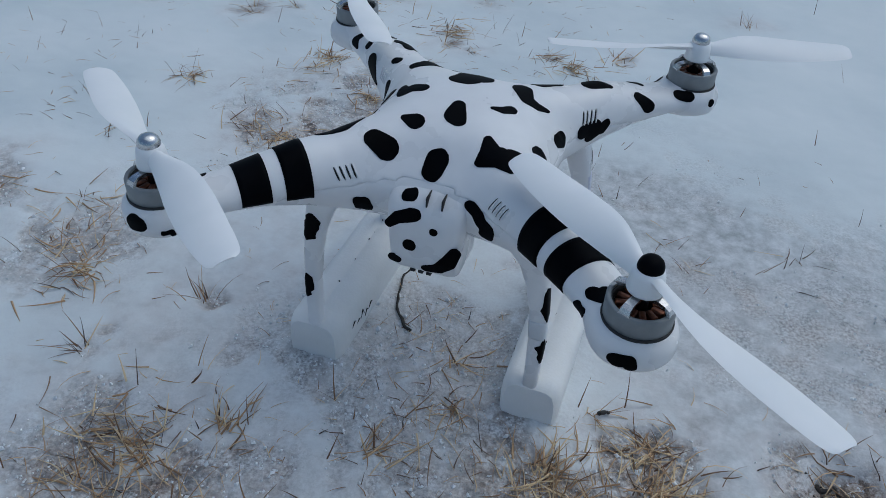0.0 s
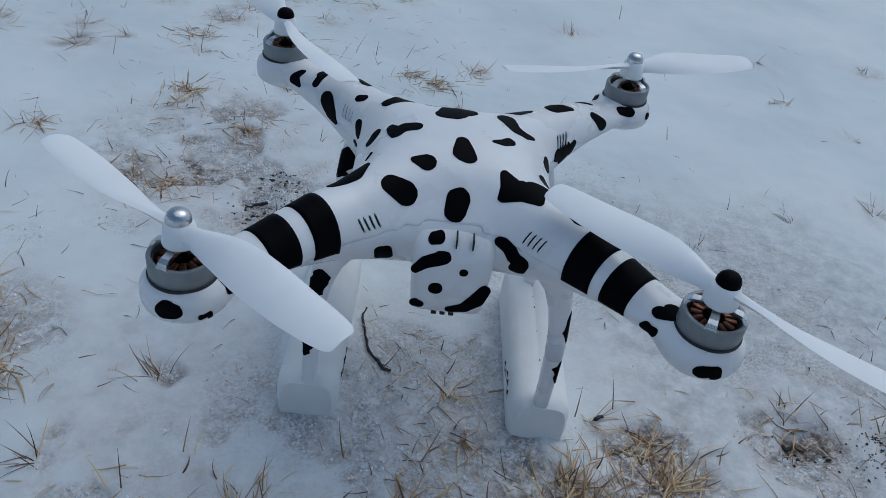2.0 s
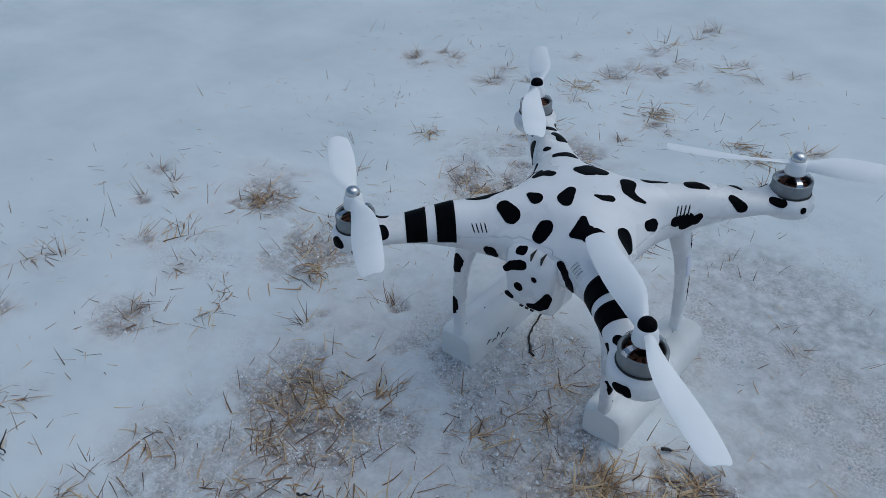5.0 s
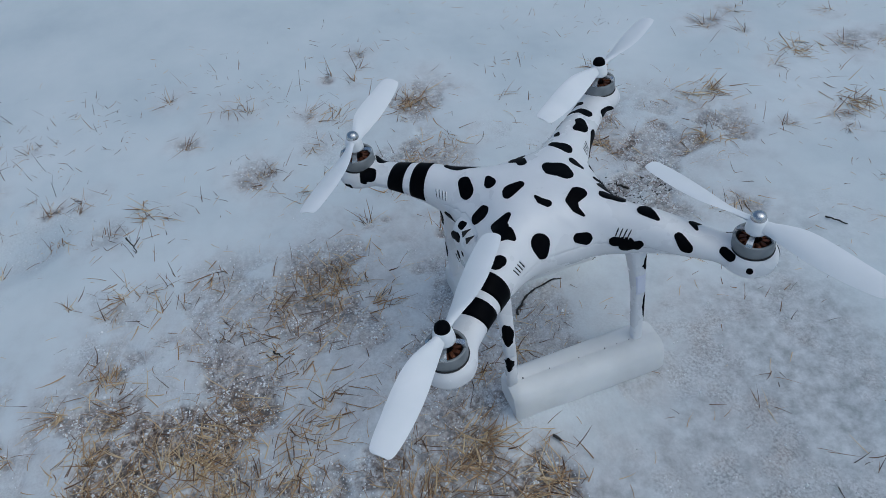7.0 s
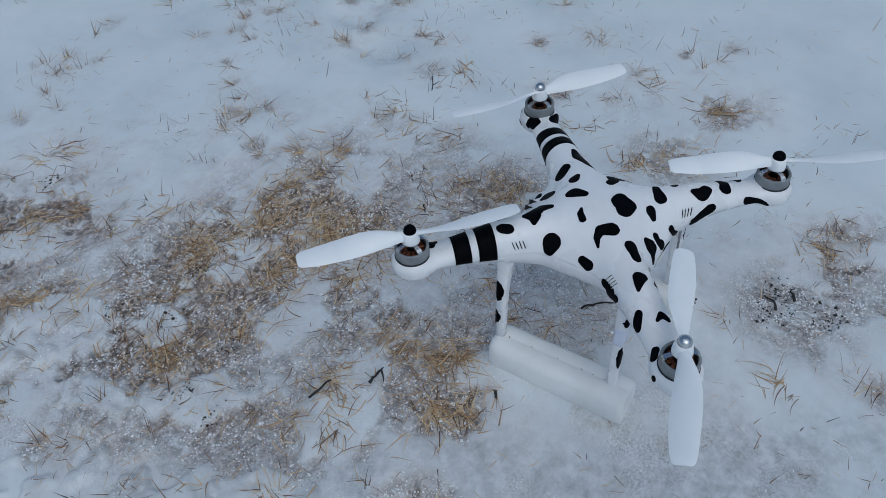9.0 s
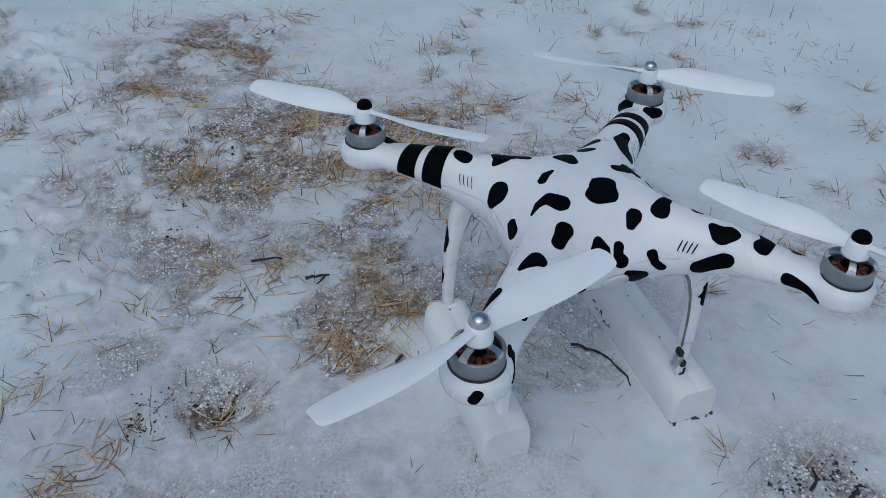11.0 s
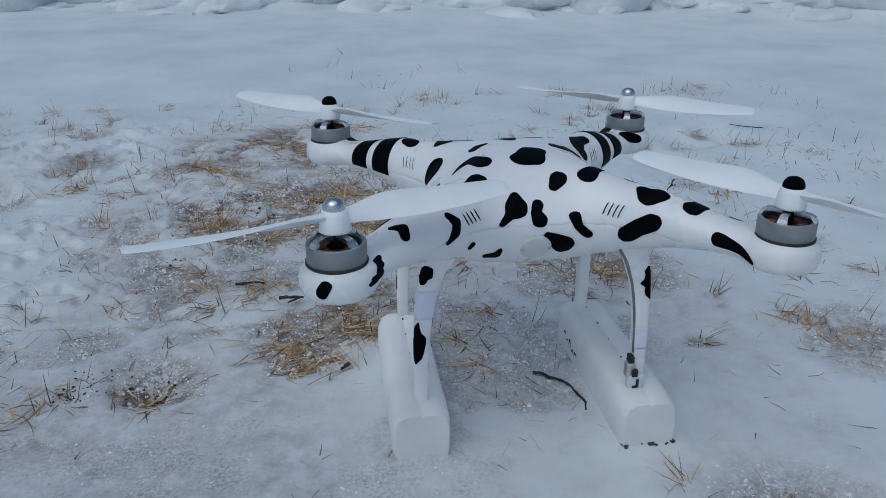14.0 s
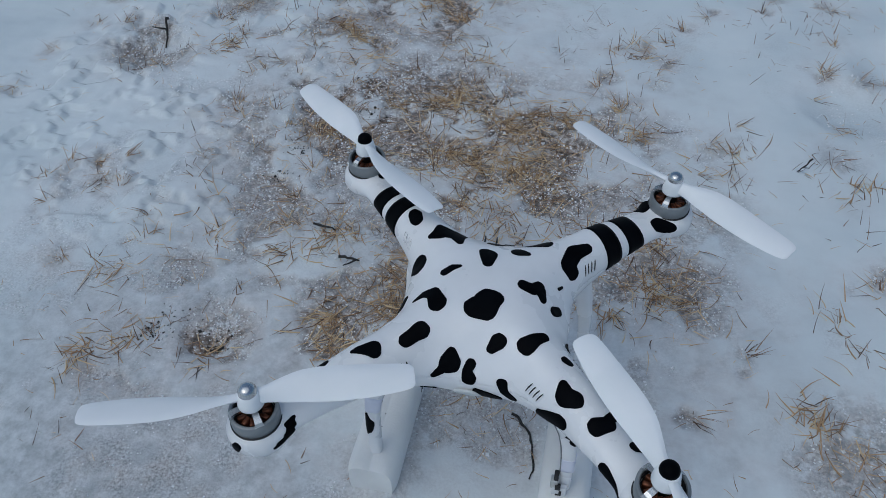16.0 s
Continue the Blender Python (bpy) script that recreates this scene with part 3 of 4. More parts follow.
# ---- legs and floats ----
def build_leg(sx, sy):
    points = [(0.054, 0.062, 0.150), (0.060, 0.061, 0.140), (0.0655, 0.060, 0.128), (0.0695, 0.060, 0.112), (0.072, 0.060, 0.095), (0.0735, 0.060, 0.075), (0.0740, 0.0605, 0.05), (0.0740, 0.061, 0.022)]
    wide = [(0.013, 0.011), (0.0112, 0.0086), (0.0084, 0.0068), (0.0066, 0.0058), (0.0057, 0.0053), (0.0052, 0.0050), (0.0048, 0.0048), (0.0046, 0.0047)]
    verts, faces, n = [], [], 20
    for (x, y, z), (a, b) in zip(points, wide):
        for k in range(n):
            t = 2 * math.pi * k / n
            c, s = math.cos(t), math.sin(t)
            verts.append((sx * (x + a * math.copysign(abs(c) ** 0.6, c)), sy * (y + b * math.copysign(abs(s) ** 0.6, s)), z))
    for i in range(len(points) - 1):
        for k in range(n):
            l = (k + 1) % n
            q = (i * n + k, i * n + l, (i + 1) * n + l, (i + 1) * n + k)
            faces.append(q if sx * sy < 0 else q[::-1])
    faces.append(tuple((len(points) - 1) * n + k for k in range(n)))
    return piece("leg", verts, faces, SHELL, quad, "white plastic landing leg")


LEGS = {c: build_leg(*c) for c in CORNERS}


def tube_bm(points, radius):
    verts, faces = tube(points, [radius] * len(points), 6)
    bm = bmesh.new()
    made = [bm.verts.new(v) for v in verts]
    for face in faces:
        bm.faces.new([made[i] for i in face])
    return bm


def build_float(sx):
    """A length of white foam with rounded long edges, slit along its top for the skid."""
    bm = bmesh.new()
    section = [(0.0178, 0.000), (0.0194, 0.006), (0.0197, 0.016), (0.0192, 0.027), (0.0168, 0.0338), (0.0118, 0.0368), (0.0022, 0.0374), (0.0008, 0.0366)]
    section = section + [(-a, b) for a, b in section[::-1]]
    front, back = -0.066, 0.0800 if sx > 0 else 0.0885
    ys = [front, front + 0.0008, front + 0.002, front + 0.0045] + list(np.linspace(front + 0.008, back - 0.007, 30)) + [back - 0.0045, back - 0.002, back - 0.0008, back]
    rings = []
    for i, y in enumerate(ys):
        end = min(y - front, back - y)
        k = 1 - (0.16 if y < 0 else 0.11) * (1 - min(end / 0.009, 1)) ** 2
        pinch = 1 - 0.003 * (math.exp(-((y + 0.046) / 0.004) ** 2) + math.exp(-((y - 0.044) / 0.004) ** 2))
        ring = []
        for a, b in section:
            wob = 1 + 0.015 * (noise.noise(Vector((a * 60 + sx * 9, y * 30, b * 60))))
            ring.append(bm.verts.new((sx * 0.0755 + a * k * pinch * wob, y, max(b * (k * 0.5 + 0.5) * pinch * wob - 0.001, -0.003))))
        rings.append(ring)
    for r0, r1 in zip(rings, rings[1:]):
        for k in range(len(r0)):
            l = (k + 1) % len(r0)
            bm.faces.new((r0[k], r0[l], r1[l], r1[k]))
    for ring, step in ((rings[0], 1), (rings[-1], -1)):
        bm.faces.new([bm.verts.new(v.co) for v in ring[::step]])
    body = part("foam_float", bm, FOAM, quad, "white foam float pushed over the landing skid")
    # small dark specks along the slit, and pen marks on the inner side
    for k in range(9):
        y = front + 0.016 + 0.0130 * k + random.uniform(-0.002, 0.002)
        w = random.uniform(0.0005, 0.0013)
        part("dark_speck", box_bm(sx * 0.0755 - 0.0004 + random.uniform(-0.0006, 0.0006), sx * 0.0755 + 0.0003, y, y + w, 0.0345, 0.0366 - 0.0010 * (k % 2), 0.0001, 1), DARK, body)
    for k in range(5):
        y, z = front + 0.022 + 0.007 * k, random.uniform(0.010, 0.018)
        xi = sx * 0.0755 - sx * 0.0193
        part("pen_mark", tube_bm([(xi, y, z), (xi - sx * 0.0006, y + 0.003, z + random.uniform(0.002, 0.008)), (xi, y + 0.006, z + random.uniform(-0.004, 0.003))], 0.00045), DARK, body, "black pen mark")
    return body


for sx in (-1, 1):
    build_float(sx)

# ---- battery hatch ----
def build_hatch():
    side = [(-0.040, 0.164), (-0.0555, 0.1625), (-0.0640, 0.1575), (-0.0700, 0.1510), (-0.0718, 0.1440), (-0.0715, 0.1190), (-0.0695, 0.1095), (-0.0645, 0.1055), (-0.035, 0.1055)]
    bm, rings = bmesh.new(), []
    for x, k in ((-0.0225, 0.80), (-0.0218, 0.90), (-0.0200, 0.965), (-0.0165, 1.0), (-0.008, 1.0), (0.0, 1.005), (0.008, 1.0), (0.0165, 1.0), (0.0200, 0.965), (0.0218, 0.90), (0.0225, 0.80)):
        rings.append([bm.verts.new((0.003 + 1.05 * x * (1 - 0.12 * (0.164 - z) / 0.05), -0.045 + (y + 0.045) * k, 0.136 + (z - 0.136) * (0.5 + 0.5 * k))) for y, z in side])
    for r0, r1 in zip(rings, rings[1:]):
        for k in range(len(side) - 1):
            bm.faces.new((r0[k], r0[k + 1], r1[k + 1], r1[k]))
    bm.faces.new(rings[0])
    bm.faces.new(rings[-1][::-1])
    return bm


bm = build_hatch()
hatch = part("battery_hatch", bm, SHELL, quad, "white battery compartment cover")

# ---- black vinyl spots, bands and vents on the shell ----
def cut_shape(lobes, h=0.0008):
    """A flat scissor-cut patch: the hull of each lobe with the next one, as points, faces and the edges of its border."""
    lobes = np.array(lobes, float)
    sides = 15
    turn = random.uniform(0, 6.28) + 2 * math.pi * (np.arange(sides) + np.random.uniform(-0.25, 0.25, sides)) / sides
    reach = np.random.uniform(0.93, 1.06, sides)
    steps = [lobes[0]] + [a + (b - a) * t for a, b in zip(lobes, lobes[1:]) for t in np.linspace(0.125, 1, 8)]
    lo, hi = (lobes[:, :2] - 1.3 * lobes[:, 2:]).min(0), (lobes[:, :2] + 1.3 * lobes[:, 2:]).max(0)
    nx, ny = (np.ceil((hi - lo) / h).astype(int) + 2)
    gx, gy = np.meshgrid(lo[0] + h * np.arange(nx), lo[1] + h * np.arange(ny), indexing="ij")
    d = np.full(gx.shape, 1.0)
    for x, y, r in steps:
        e = np.max([((gx - x) * math.cos(a) + (gy - y) * math.sin(a)) / k for a, k in zip(turn, reach)], axis=0)
        d = np.minimum(d, 0.7 * e + 0.3 * np.hypot(gx - x, gy - y) - 0.99 * r)
    d[np.abs(d) < h * 0.02] = -h * 0.02
    points, index, faces, used = [], {}, [], {}

    def vertex(key, p):
        if key not in index:
            index[key] = len(points)
            points.append(p)
        return index[key]

    for i in range(nx - 1):
        for j in range(ny - 1):
            ring = [(i, j), (i + 1, j), (i + 1, j + 1), (i, j + 1)]
            if all(d[c] >= 0 for c in ring):
                continue
            face = []
            for a, b in zip(ring, ring[1:] + ring[:1]):
                if d[a] < 0:
                    face.append(vertex(a, (gx[a], gy[a])))
                if (d[a] < 0) != (d[b] < 0):
                    t = d[a] / (d[a] - d[b])
                    face.append(vertex((min(a, b), max(a, b)), (gx[a] + t * (gx[b] - gx[a]), gy[a] + t * (gy[b] - gy[a]))))
            faces.append(tuple(face))
            for a, b in zip(face, face[1:] + face[:1]):
                used[(a, b)] = True
    border = [(a, b) for a, b in used if (b, a) not in used]
    return np.array(points), faces, border


def sticker(top, low, faces, border, parent):
    """A thin patch with an edge all round."""
    n = len(top)
    piece("spot", np.concatenate([top, low]), faces + [(b, a, n + a, n + b) for a, b in border], VINYL, parent)


def spot(*lobes, parent=None):
    """A black sticker that runs from lobe to lobe: x, y, z and radius in millimetres."""
    lobes = np.array(lobes) / 1000
    centre = np.average(lobes[:, :3], axis=0, weights=lobes[:, 3])
    (centre,), (normal,) = settle(centre[None])
    side = np.cross(normal, (0.31, 0.17, 0.93) if abs(normal[2]) < 0.9 else (1, 0, 0))
    side /= np.linalg.norm(side)
    other = np.cross(normal, side)
    flat, faces, border = cut_shape([((p[:3] - centre) @ side, (p[:3] - centre) @ other, p[3]) for p in lobes])
    top, g = settle(centre + flat[:, :1] * side + flat[:, 1:] * other, 0.00035)
    sticker(top, top - g * 0.0009, faces, border, parent or (upper if centre[2] > 0.155 else lower))


spot((3, 26, 187, 8.2), (-4, 27, 187, 7.4), (-4, 19, 188, 9.0), (-9, 17, 188, 5.6))
spot((48, 21, 176, 1.2), (41, 17, 180, 3.1), (34, 17, 184, 5.0), (29, 26, 185, 6.8))
spot((44, 55, 177, 5.1), (39, 50, 179, 5.5), (36, 47, 180, 6.6))
spot((-34, 46, 180, 6.5), (-39, 41, 182, 4.7), (-46, 36, 180, 3.3))
spot((-25, 0, 187, 4.2), (-32, 1, 185, 4.6), (-36, -4, 183, 4.2), (-38, 1, 182, 4.2), (-40, 6, 181, 2.7))
spot((30, -2, 185, 3.5), (26, -6, 186, 3.1), (20, -8, 188, 1.2))
spot((77, 70, 176, 1.8), (71, 68, 177, 4.0), (64, 66, 178, 6.2), (61, 69, 177, 4.0))
spot((-61, 68, 177, 3.1), (-63, 76, 175, 6.9), (-70, 77, 176, 5.8))
spot((-84, 91, 172, 6.1), (-92, 87, 171, 4.7))
spot((-65, -54, 176, 4.1), (-56, -47, 178, 6.9), (-53, -35, 176, 6.4), (-58, -32, 170, 5.2))
spot((-35, -50, 178, 5.9), (-27, -51, 174, 7.2))
spot((2, -48, 172, 6.7), (1, -53, 167, 6.1))
spot((26, -35, 184, 2.6), (30, -43, 181, 6.0), (25, -49, 175, 2.6), (35, -45, 180, 7.0), (45, -52, 178, 2.6), (43, -43, 181, 6.2), (53, -36, 176, 1.8))
spot((-24, -32, 184, 2.3), (-17, -33, 184, 5.5))
spot((2, -14, 189, 4.0), (3, -23, 187, 6.6), (6, -26, 186, 4.6))
spot((-51, 5, 170, 3.5), (-48, 9, 174, 3.8))
spot((94, 94, 170, 1.6), (87, 95, 170, 3.3), (86, 101, 167, 2.9))
spot((60, 79, 171, 2.1), (54, 78, 165, 3.5), (55, 80, 160, 3.8), (60, 84, 154, 1.4))
spot((24, 65, 157, 1.8), (18, 61, 162, 3.3), (14, 58, 165, 7.3), (14, 53, 170, 3.6))
spot((0, 57, 166, 3.7), (2, 61, 162, 3.3), (0, 63, 158, 5.1))
spot((-22, 63, 160, 3.7), (-24, 66, 154, 2.6), (-30, 66, 148, 2.9))
spot((-5, 65, 149, 2.2), (-12, 64, 144, 5.2), (-16, 63, 141, 7.0))
spot((-16, 44, 178, 5.6), (-12, 48, 174, 3.3))
spot((33, 61, 135, 1.8), (26, 60, 135, 3.0), (24, 63, 139, 1.5))
spot((45, 71, 146, 1.4), (43, 71, 148, 1.8))
spot((-51, 77, 151, 5.8), (-56, 81, 157, 5.4), (-62, 86, 162, 5.7))
spot((-92, 112, 160, 4.8), (-97, 117, 158, 3.4), (-102, 126, 155, 2.3), (-104, 130, 153, 1.0))
spot((-103, -120, 164, 8.0))
spot((67, -63, 177, 5.5), (65, -58, 177, 5.4))
spot((53, -20, 168, 8.5), (58, -20, 161, 4.7))
spot((57, 12, 164, 4.3), (58, 18, 162, 5.3))
spot((130, 143, 160, 3.2), (132, 142, 156, 3.3))
spot((105, 123, 164, 2.1), (103, 118, 164, 2.1), (103, 125, 161, 2.1), (101, 121, 161, 2.1), (103, 129, 159, 2.1), (101, 124, 157, 2.1), (106, 135, 158, 1.7), (104, 132, 157, 1.7), (108, 138, 156, 1.3), (107, 137, 156, 1.3))
spot((-116, -103, 164, 6.1), (-127, -103, 161, 4.6))
spot((28, -64, 160, 4.2), (32, -67, 157, 3.7), (35, -69, 152, 4.1), (39, -70, 150, 4.8), (38, -68, 144, 4.8))
spot((102, -115, 165, 3.8), (108, -118, 166, 3.9), (108, -114, 166, 3.9))
spot((97, -118, 158, 2.4), (96, -117, 156, 2.4), (100, -122, 158, 2.3), (99, -121, 156, 2.3))
spot((119, -144, 155, 4.0), (125, -144, 157, 3.1), (126, -144, 154, 3.1))
spot((-126, -144, 160, 4.0), (-128, -143, 157, 4.0), (-123, -144, 158, 4.4))
spot((-37, -69, 147, 3.1), (-37, -66, 142, 3.1), (-34, -67, 147, 3.3), (-33, -65, 141, 3.3))
spot((-103, -126, 162, 2.1), (-102, -127, 159, 2.0), (-101, -125, 158, 2.0))
spot((68, 38, 158, 4.6), (74, 47, 159, 4.7), (72, 45, 153, 4.7), (79, 54, 159, 3.3), (78, 52, 155, 3.3))
spot((94, 79, 169, 3.7), (102, 81, 162, 5.1))
spot((118, 103, 164, 3.5), (125, 104, 163, 3.9))
spot((140, 111, 159, 2.4), (140, 111, 158, 2.4))
spot((-112, -141, 154, 1.2), (-112, -141, 153, 1.2), (-109, -138, 154, 1.4), (-109, -137, 151, 1.4))
spot((-107, 97, 166, 3.2), (-112, 94, 162, 4.4), (-108, 87, 160, 2.0))
spot((-95, 78, 168, 3.5), (-91, 84, 171, 3.5), (-87, 86, 172, 1.2))
spot((-85, 63, 165, 6.5), (-82, 57, 159, 6.1), (-78, 52, 155, 1.9))
spot((-63, 50, 175, 3.0), (-60, 49, 176, 3.0))
spot((-61, 33, 166, 3.3), (-61, 29, 163, 2.9), (-60, 25, 161, 1.1))
spot((-63, 29, 156, 1.1), (-61, 22, 157, 1.1))
spot((-51, -17, 171, 1.0), (-49, -13, 173, 1.3))


def band(sx, sy, near, far):
    """A black band round the upper side of an arm, between two distances from the middle."""
    verts, faces, m, n = [], [], 7, 30
    axis, across = np.array((sx, sy, 0)) / math.sqrt(2), np.array((-sy, sx, 0)) / math.sqrt(2)
    points = []
    for i in range(m):
        s = near + (far - near) * i / (m - 1)
        middle = (np.interp(s, STATIONS, TOP) + np.interp(s, STATIONS, LOW)) / 2
        for k in range(n):
            a = math.radians(-22 + 224 * k / (n - 1))
            points.append(axis * s + across * 0.016 * math.cos(a) + np.array((0, 0, middle + 0.014 * math.sin(a))))
    points = np.array(points)
    for _ in range(10):
        # slide in the plane across the arm only, so that the edges stay straight
        g, size = slope(points)
        g = g - (g @ axis)[:, None] * axis
        g /= np.linalg.norm(g, axis=1, keepdims=True)
        points = points - g * np.clip(shell(*points.T)[:, None] / size, -0.004, 0.004)
    g, _ = slope(points)
    top = points + g * 0.00032
    for i in range(m - 1):
        for k in range(n - 1):
            q = (i * n + k, i * n + k + 1, (i + 1) * n + k + 1, (i + 1) * n + k)
            faces.append(q)
    verts = list(top)
    border = [k for k in range(n)] + [i * n + n - 1 for i in range(1, m)] + [(m - 1) * n + k for k in range(n - 2, -1, -1)] + [i * n for i in range(m - 2, 0, -1)]
    base = len(verts)
    verts += list(points[border] - g[border] * 0.0006)
    for k in range(len(border)):
        l = (k + 1) % len(border)
        faces.append((border[k], base + k, base + l, border[l]))
    piece("band", verts, faces, VINYL, upper, "black vinyl band round the arm")


band(-1, -1, 0.0980, 0.1130)
band(-1, -1, 0.1205, 0.1368)
band(1, -1, 0.1005, 0.1170)
band(1, -1, 0.1235, 0.1388)


def vents(x, y, z):
    """Four slanted slots with small raised lips in the side of an arm: black strips on the surface stand in for the
    shade in the slots.
    """
    sx, sy = math.copysign(1, x), math.copysign(1, y)
    along = np.array((sx, sy, 0)) / math.sqrt(2)
    for k in range(4):
        at = np.array((x, y, z)) + along * (k - 1.5) * 0.0032
        (at,), (normal,) = settle(at[None])
        up = np.array((0, 0, 1.0)) - normal * normal[2]
        up /= np.linalg.norm(up)
        up = up + 0.30 * along
        wide = np.cross(up, normal)
        wide /= np.linalg.norm(wide)
        for name, mat, half, lift, shift in (("vent_slot_shade", DARK, 0.00055, 0.00015, 0.0), ("vent_lip", SHELL, 0.00045, 0.0007, 0.0009)):
            points = []
            for u in np.linspace(-0.0042, 0.0042, 7):
                taper = max(0.25, 1 - (abs(u) / 0.0043) ** 4)
                for w in (-half * taper, half * taper):
                    points.append(at + up * u + wide * (w + shift))
            top, g = settle(np.array(points), lift)
            low = top - g * (lift + 0.0007)
            n = len(top)
            verts = np.concatenate([top, low])
            faces = [(2 * i, 2 * i + 1, 2 * i + 3, 2 * i + 2) for i in range(6)]
            edge = [2 * i for i in range(7)] + [2 * i + 1 for i in range(6, -1, -1)]
            faces += [(edge[i], edge[(i + 1) % 14], n + edge[(i + 1) % 14], n + edge[i]) for i in range(14)]
            piece(name, verts, faces, mat, upper)


for sx, sy in CORNERS:
    vents(sx * 0.043, sy * 0.0705, 0.1655)
    vents(sx * 0.0700, sy * 0.0440, 0.1665)


def hatch_spot(*lobes):
    """A black sticker on the battery cover: x, z and radius in millimetres."""
    def face_y(z):
        return float(np.interp(z, [0.1055, 0.1095, 0.119, 0.144, 0.151, 0.1575, 0.1625], [-0.0645, -0.0695, -0.0715, -0.0718, -0.0700, -0.0640, -0.0555]))

    flat, faces, border = cut_shape([(x / 1000, z / 1000, r / 1000) for x, z, r in lobes])
    top = np.array([(x, face_y(z) - 0.0004, z) for x, z in flat])
    sticker(top, top + np.array((0, 0.001, 0)), faces, border, hatch)


hatch_spot((-9.7, 156.4, 2.3), (-5.2, 157.1, 2.5))
hatch_spot((-16.8, 140.0, 2.7), (-11.8, 145.0, 3.6), (-4.4, 148.1, 3.9), (-1.6, 148.7, 3.4))
hatch_spot((9.4, 140.8, 2.5))
hatch_spot((-4.6, 127.7, 4.0))
hatch_spot((-14.9, 115.0, 3.2), (-12.4, 114.2, 2.8))
hatch_spot((5.0, 112.5, 2.6), (12.9, 115.0, 3.7), (19.3, 122.3, 4.6), (22.4, 129.3, 3.6))
# Solid black bars stand in for the dark inside the cover's slots.
for x in (0.0035, 0.0125):
    part("cover_slot_dark", box_bm(x - 0.0004, x + 0.0004, -0.0685, -0.058, 0.1535, 0.1600, 0.0002, 1), DARK, hatch)
for x in (-0.0035, 0.0015, 0.0065):
    part("contact_slot_dark", box_bm(x - 0.0015, x + 0.0015, -0.0692, -0.064, 0.1063, 0.1082, 0.0003, 1), DARK, hatch)

# round milky cover on the tail, with its two screws
disc = piece("tail_cover", *lathe([(0.0098, -0.0012), (0.0098, 0.0004), (0.0090, 0.0009), (0.0, 0.0010)], 36), DUCT, lower, "round milky plastic cover on the tail")
(at,), (normal,) = settle(np.array([[0.0015, 0.064, 0.139]]))
disc.matrix_local = Matrix.Translation(at) @ Vector(normal).to_track_quat("Z", "Y").to_matrix().to_4x4()
for side in (-1, 1):
    (at,), (normal,) = settle(np.array([[0.0015 + side * 0.0085, 0.064, 0.139]]))
    screw = piece("screw", *lathe([(0.0011, 0), (0.0011, 0.0014), (0.0006, 0.0016)], 12), BOARD, lower)
    screw.matrix_local = Matrix.Translation(at) @ Vector(normal).to_track_quat("Z", "Y").to_matrix().to_4x4()


# ---- stickers, tape and fittings on the legs ----
def leg_surface(sx, sy, z, degrees, lift=0.0):
    """The place on a leg at a height, at an angle from its outer side towards the end of the aircraft."""
    zs = [0.022, 0.05, 0.075, 0.095, 0.112, 0.128, 0.140, 0.150]
    x = np.interp(z, zs, [0.0740, 0.0740, 0.0735, 0.072, 0.0695, 0.0655, 0.060, 0.054])
    y = np.interp(z, zs, [0.061, 0.0605, 0.060, 0.060, 0.060, 0.060, 0.061, 0.062])
    a = np.interp(z, zs, [0.0046, 0.0048, 0.0052, 0.0057, 0.0066, 0.0084, 0.0112, 0.013]) + lift
    b = np.interp(z, zs, [0.0047, 0.0048, 0.0050, 0.0053, 0.0058, 0.0068, 0.0086, 0.011]) + lift
    c, s = math.cos(math.radians(degrees)), math.sin(math.radians(degrees))
    return (sx * (x + a * math.copysign(abs(c) ** 0.6, c)), sy * (y + b * math.copysign(abs(s) ** 0.6, s)), z)


def leg_patch(corner, z, tall, degrees, wide, name="spot", mat=None, ragged=0.25, label=""):
    """A patch wrapped round part of a leg: tall in metres, wide in degrees; ragged edges for cut vinyl."""
    rows, cols = 9, 9
    verts, faces = [], []
    for lift in (0.0004, -0.0005):
        random.seed(int(z * 1e4) + 7 * corner[0] + corner[1])
        for i in range(rows):
            v = -1 + 2 * i / (rows - 1)
            r0, r1 = random.uniform(-ragged, ragged), random.uniform(-ragged, ragged)
            w = math.sqrt(max(0.03, 1 - v * v)) if ragged else 1
            for k in range(cols):
                u = -1 + 2 * k / (cols - 1)
                d = degrees + wide / 2 * (u * w + (r0 if u < 0 else r1) * abs(u))
                verts.append(leg_surface(*corner, z + v * tall / 2, d, lift))
    for i in range(rows - 1):
        for k in range(cols - 1):
            faces.append((i * cols + k, i * cols + k + 1, (i + 1) * cols + k + 1, (i + 1) * cols + k))
    n = rows * cols
    edge = list(range(cols)) + [i * cols + cols - 1 for i in range(1, rows)] + [(rows - 1) * cols + k for k in range(cols - 2, -1, -1)] + [i * cols for i in range(rows - 2, 0, -1)]
    faces += [(edge[i], n + edge[i], n + edge[(i + 1) % len(edge)], edge[(i + 1) % len(edge)]) for i in range(len(edge))]
    piece(name, verts, faces, mat or VINYL, LEGS[corner], label)


leg_patch((1, -1), 0.102, 0.026, 25, 95)
leg_patch((1, -1), 0.066, 0.020, 35, 95)
leg_patch((1, 1), 0.127, 0.013, 50, 80)
leg_patch((1, 1), 0.079, 0.030, 55, 80)
leg_patch((-1, 1), 0.112, 0.024, 45, 90)
leg_patch((-1, 1), 0.124, 0.026, -50, 110)
leg_patch((-1, -1), 0.117, 0.022, 75, 70)
leg_patch((-1, -1), 0.068, 0.020, 70, 60)
leg_patch((-1, 1), 0.071, 0.016, 60, 170, "tape", LILAC, 0, "pale lilac tape wrapped round the leg")
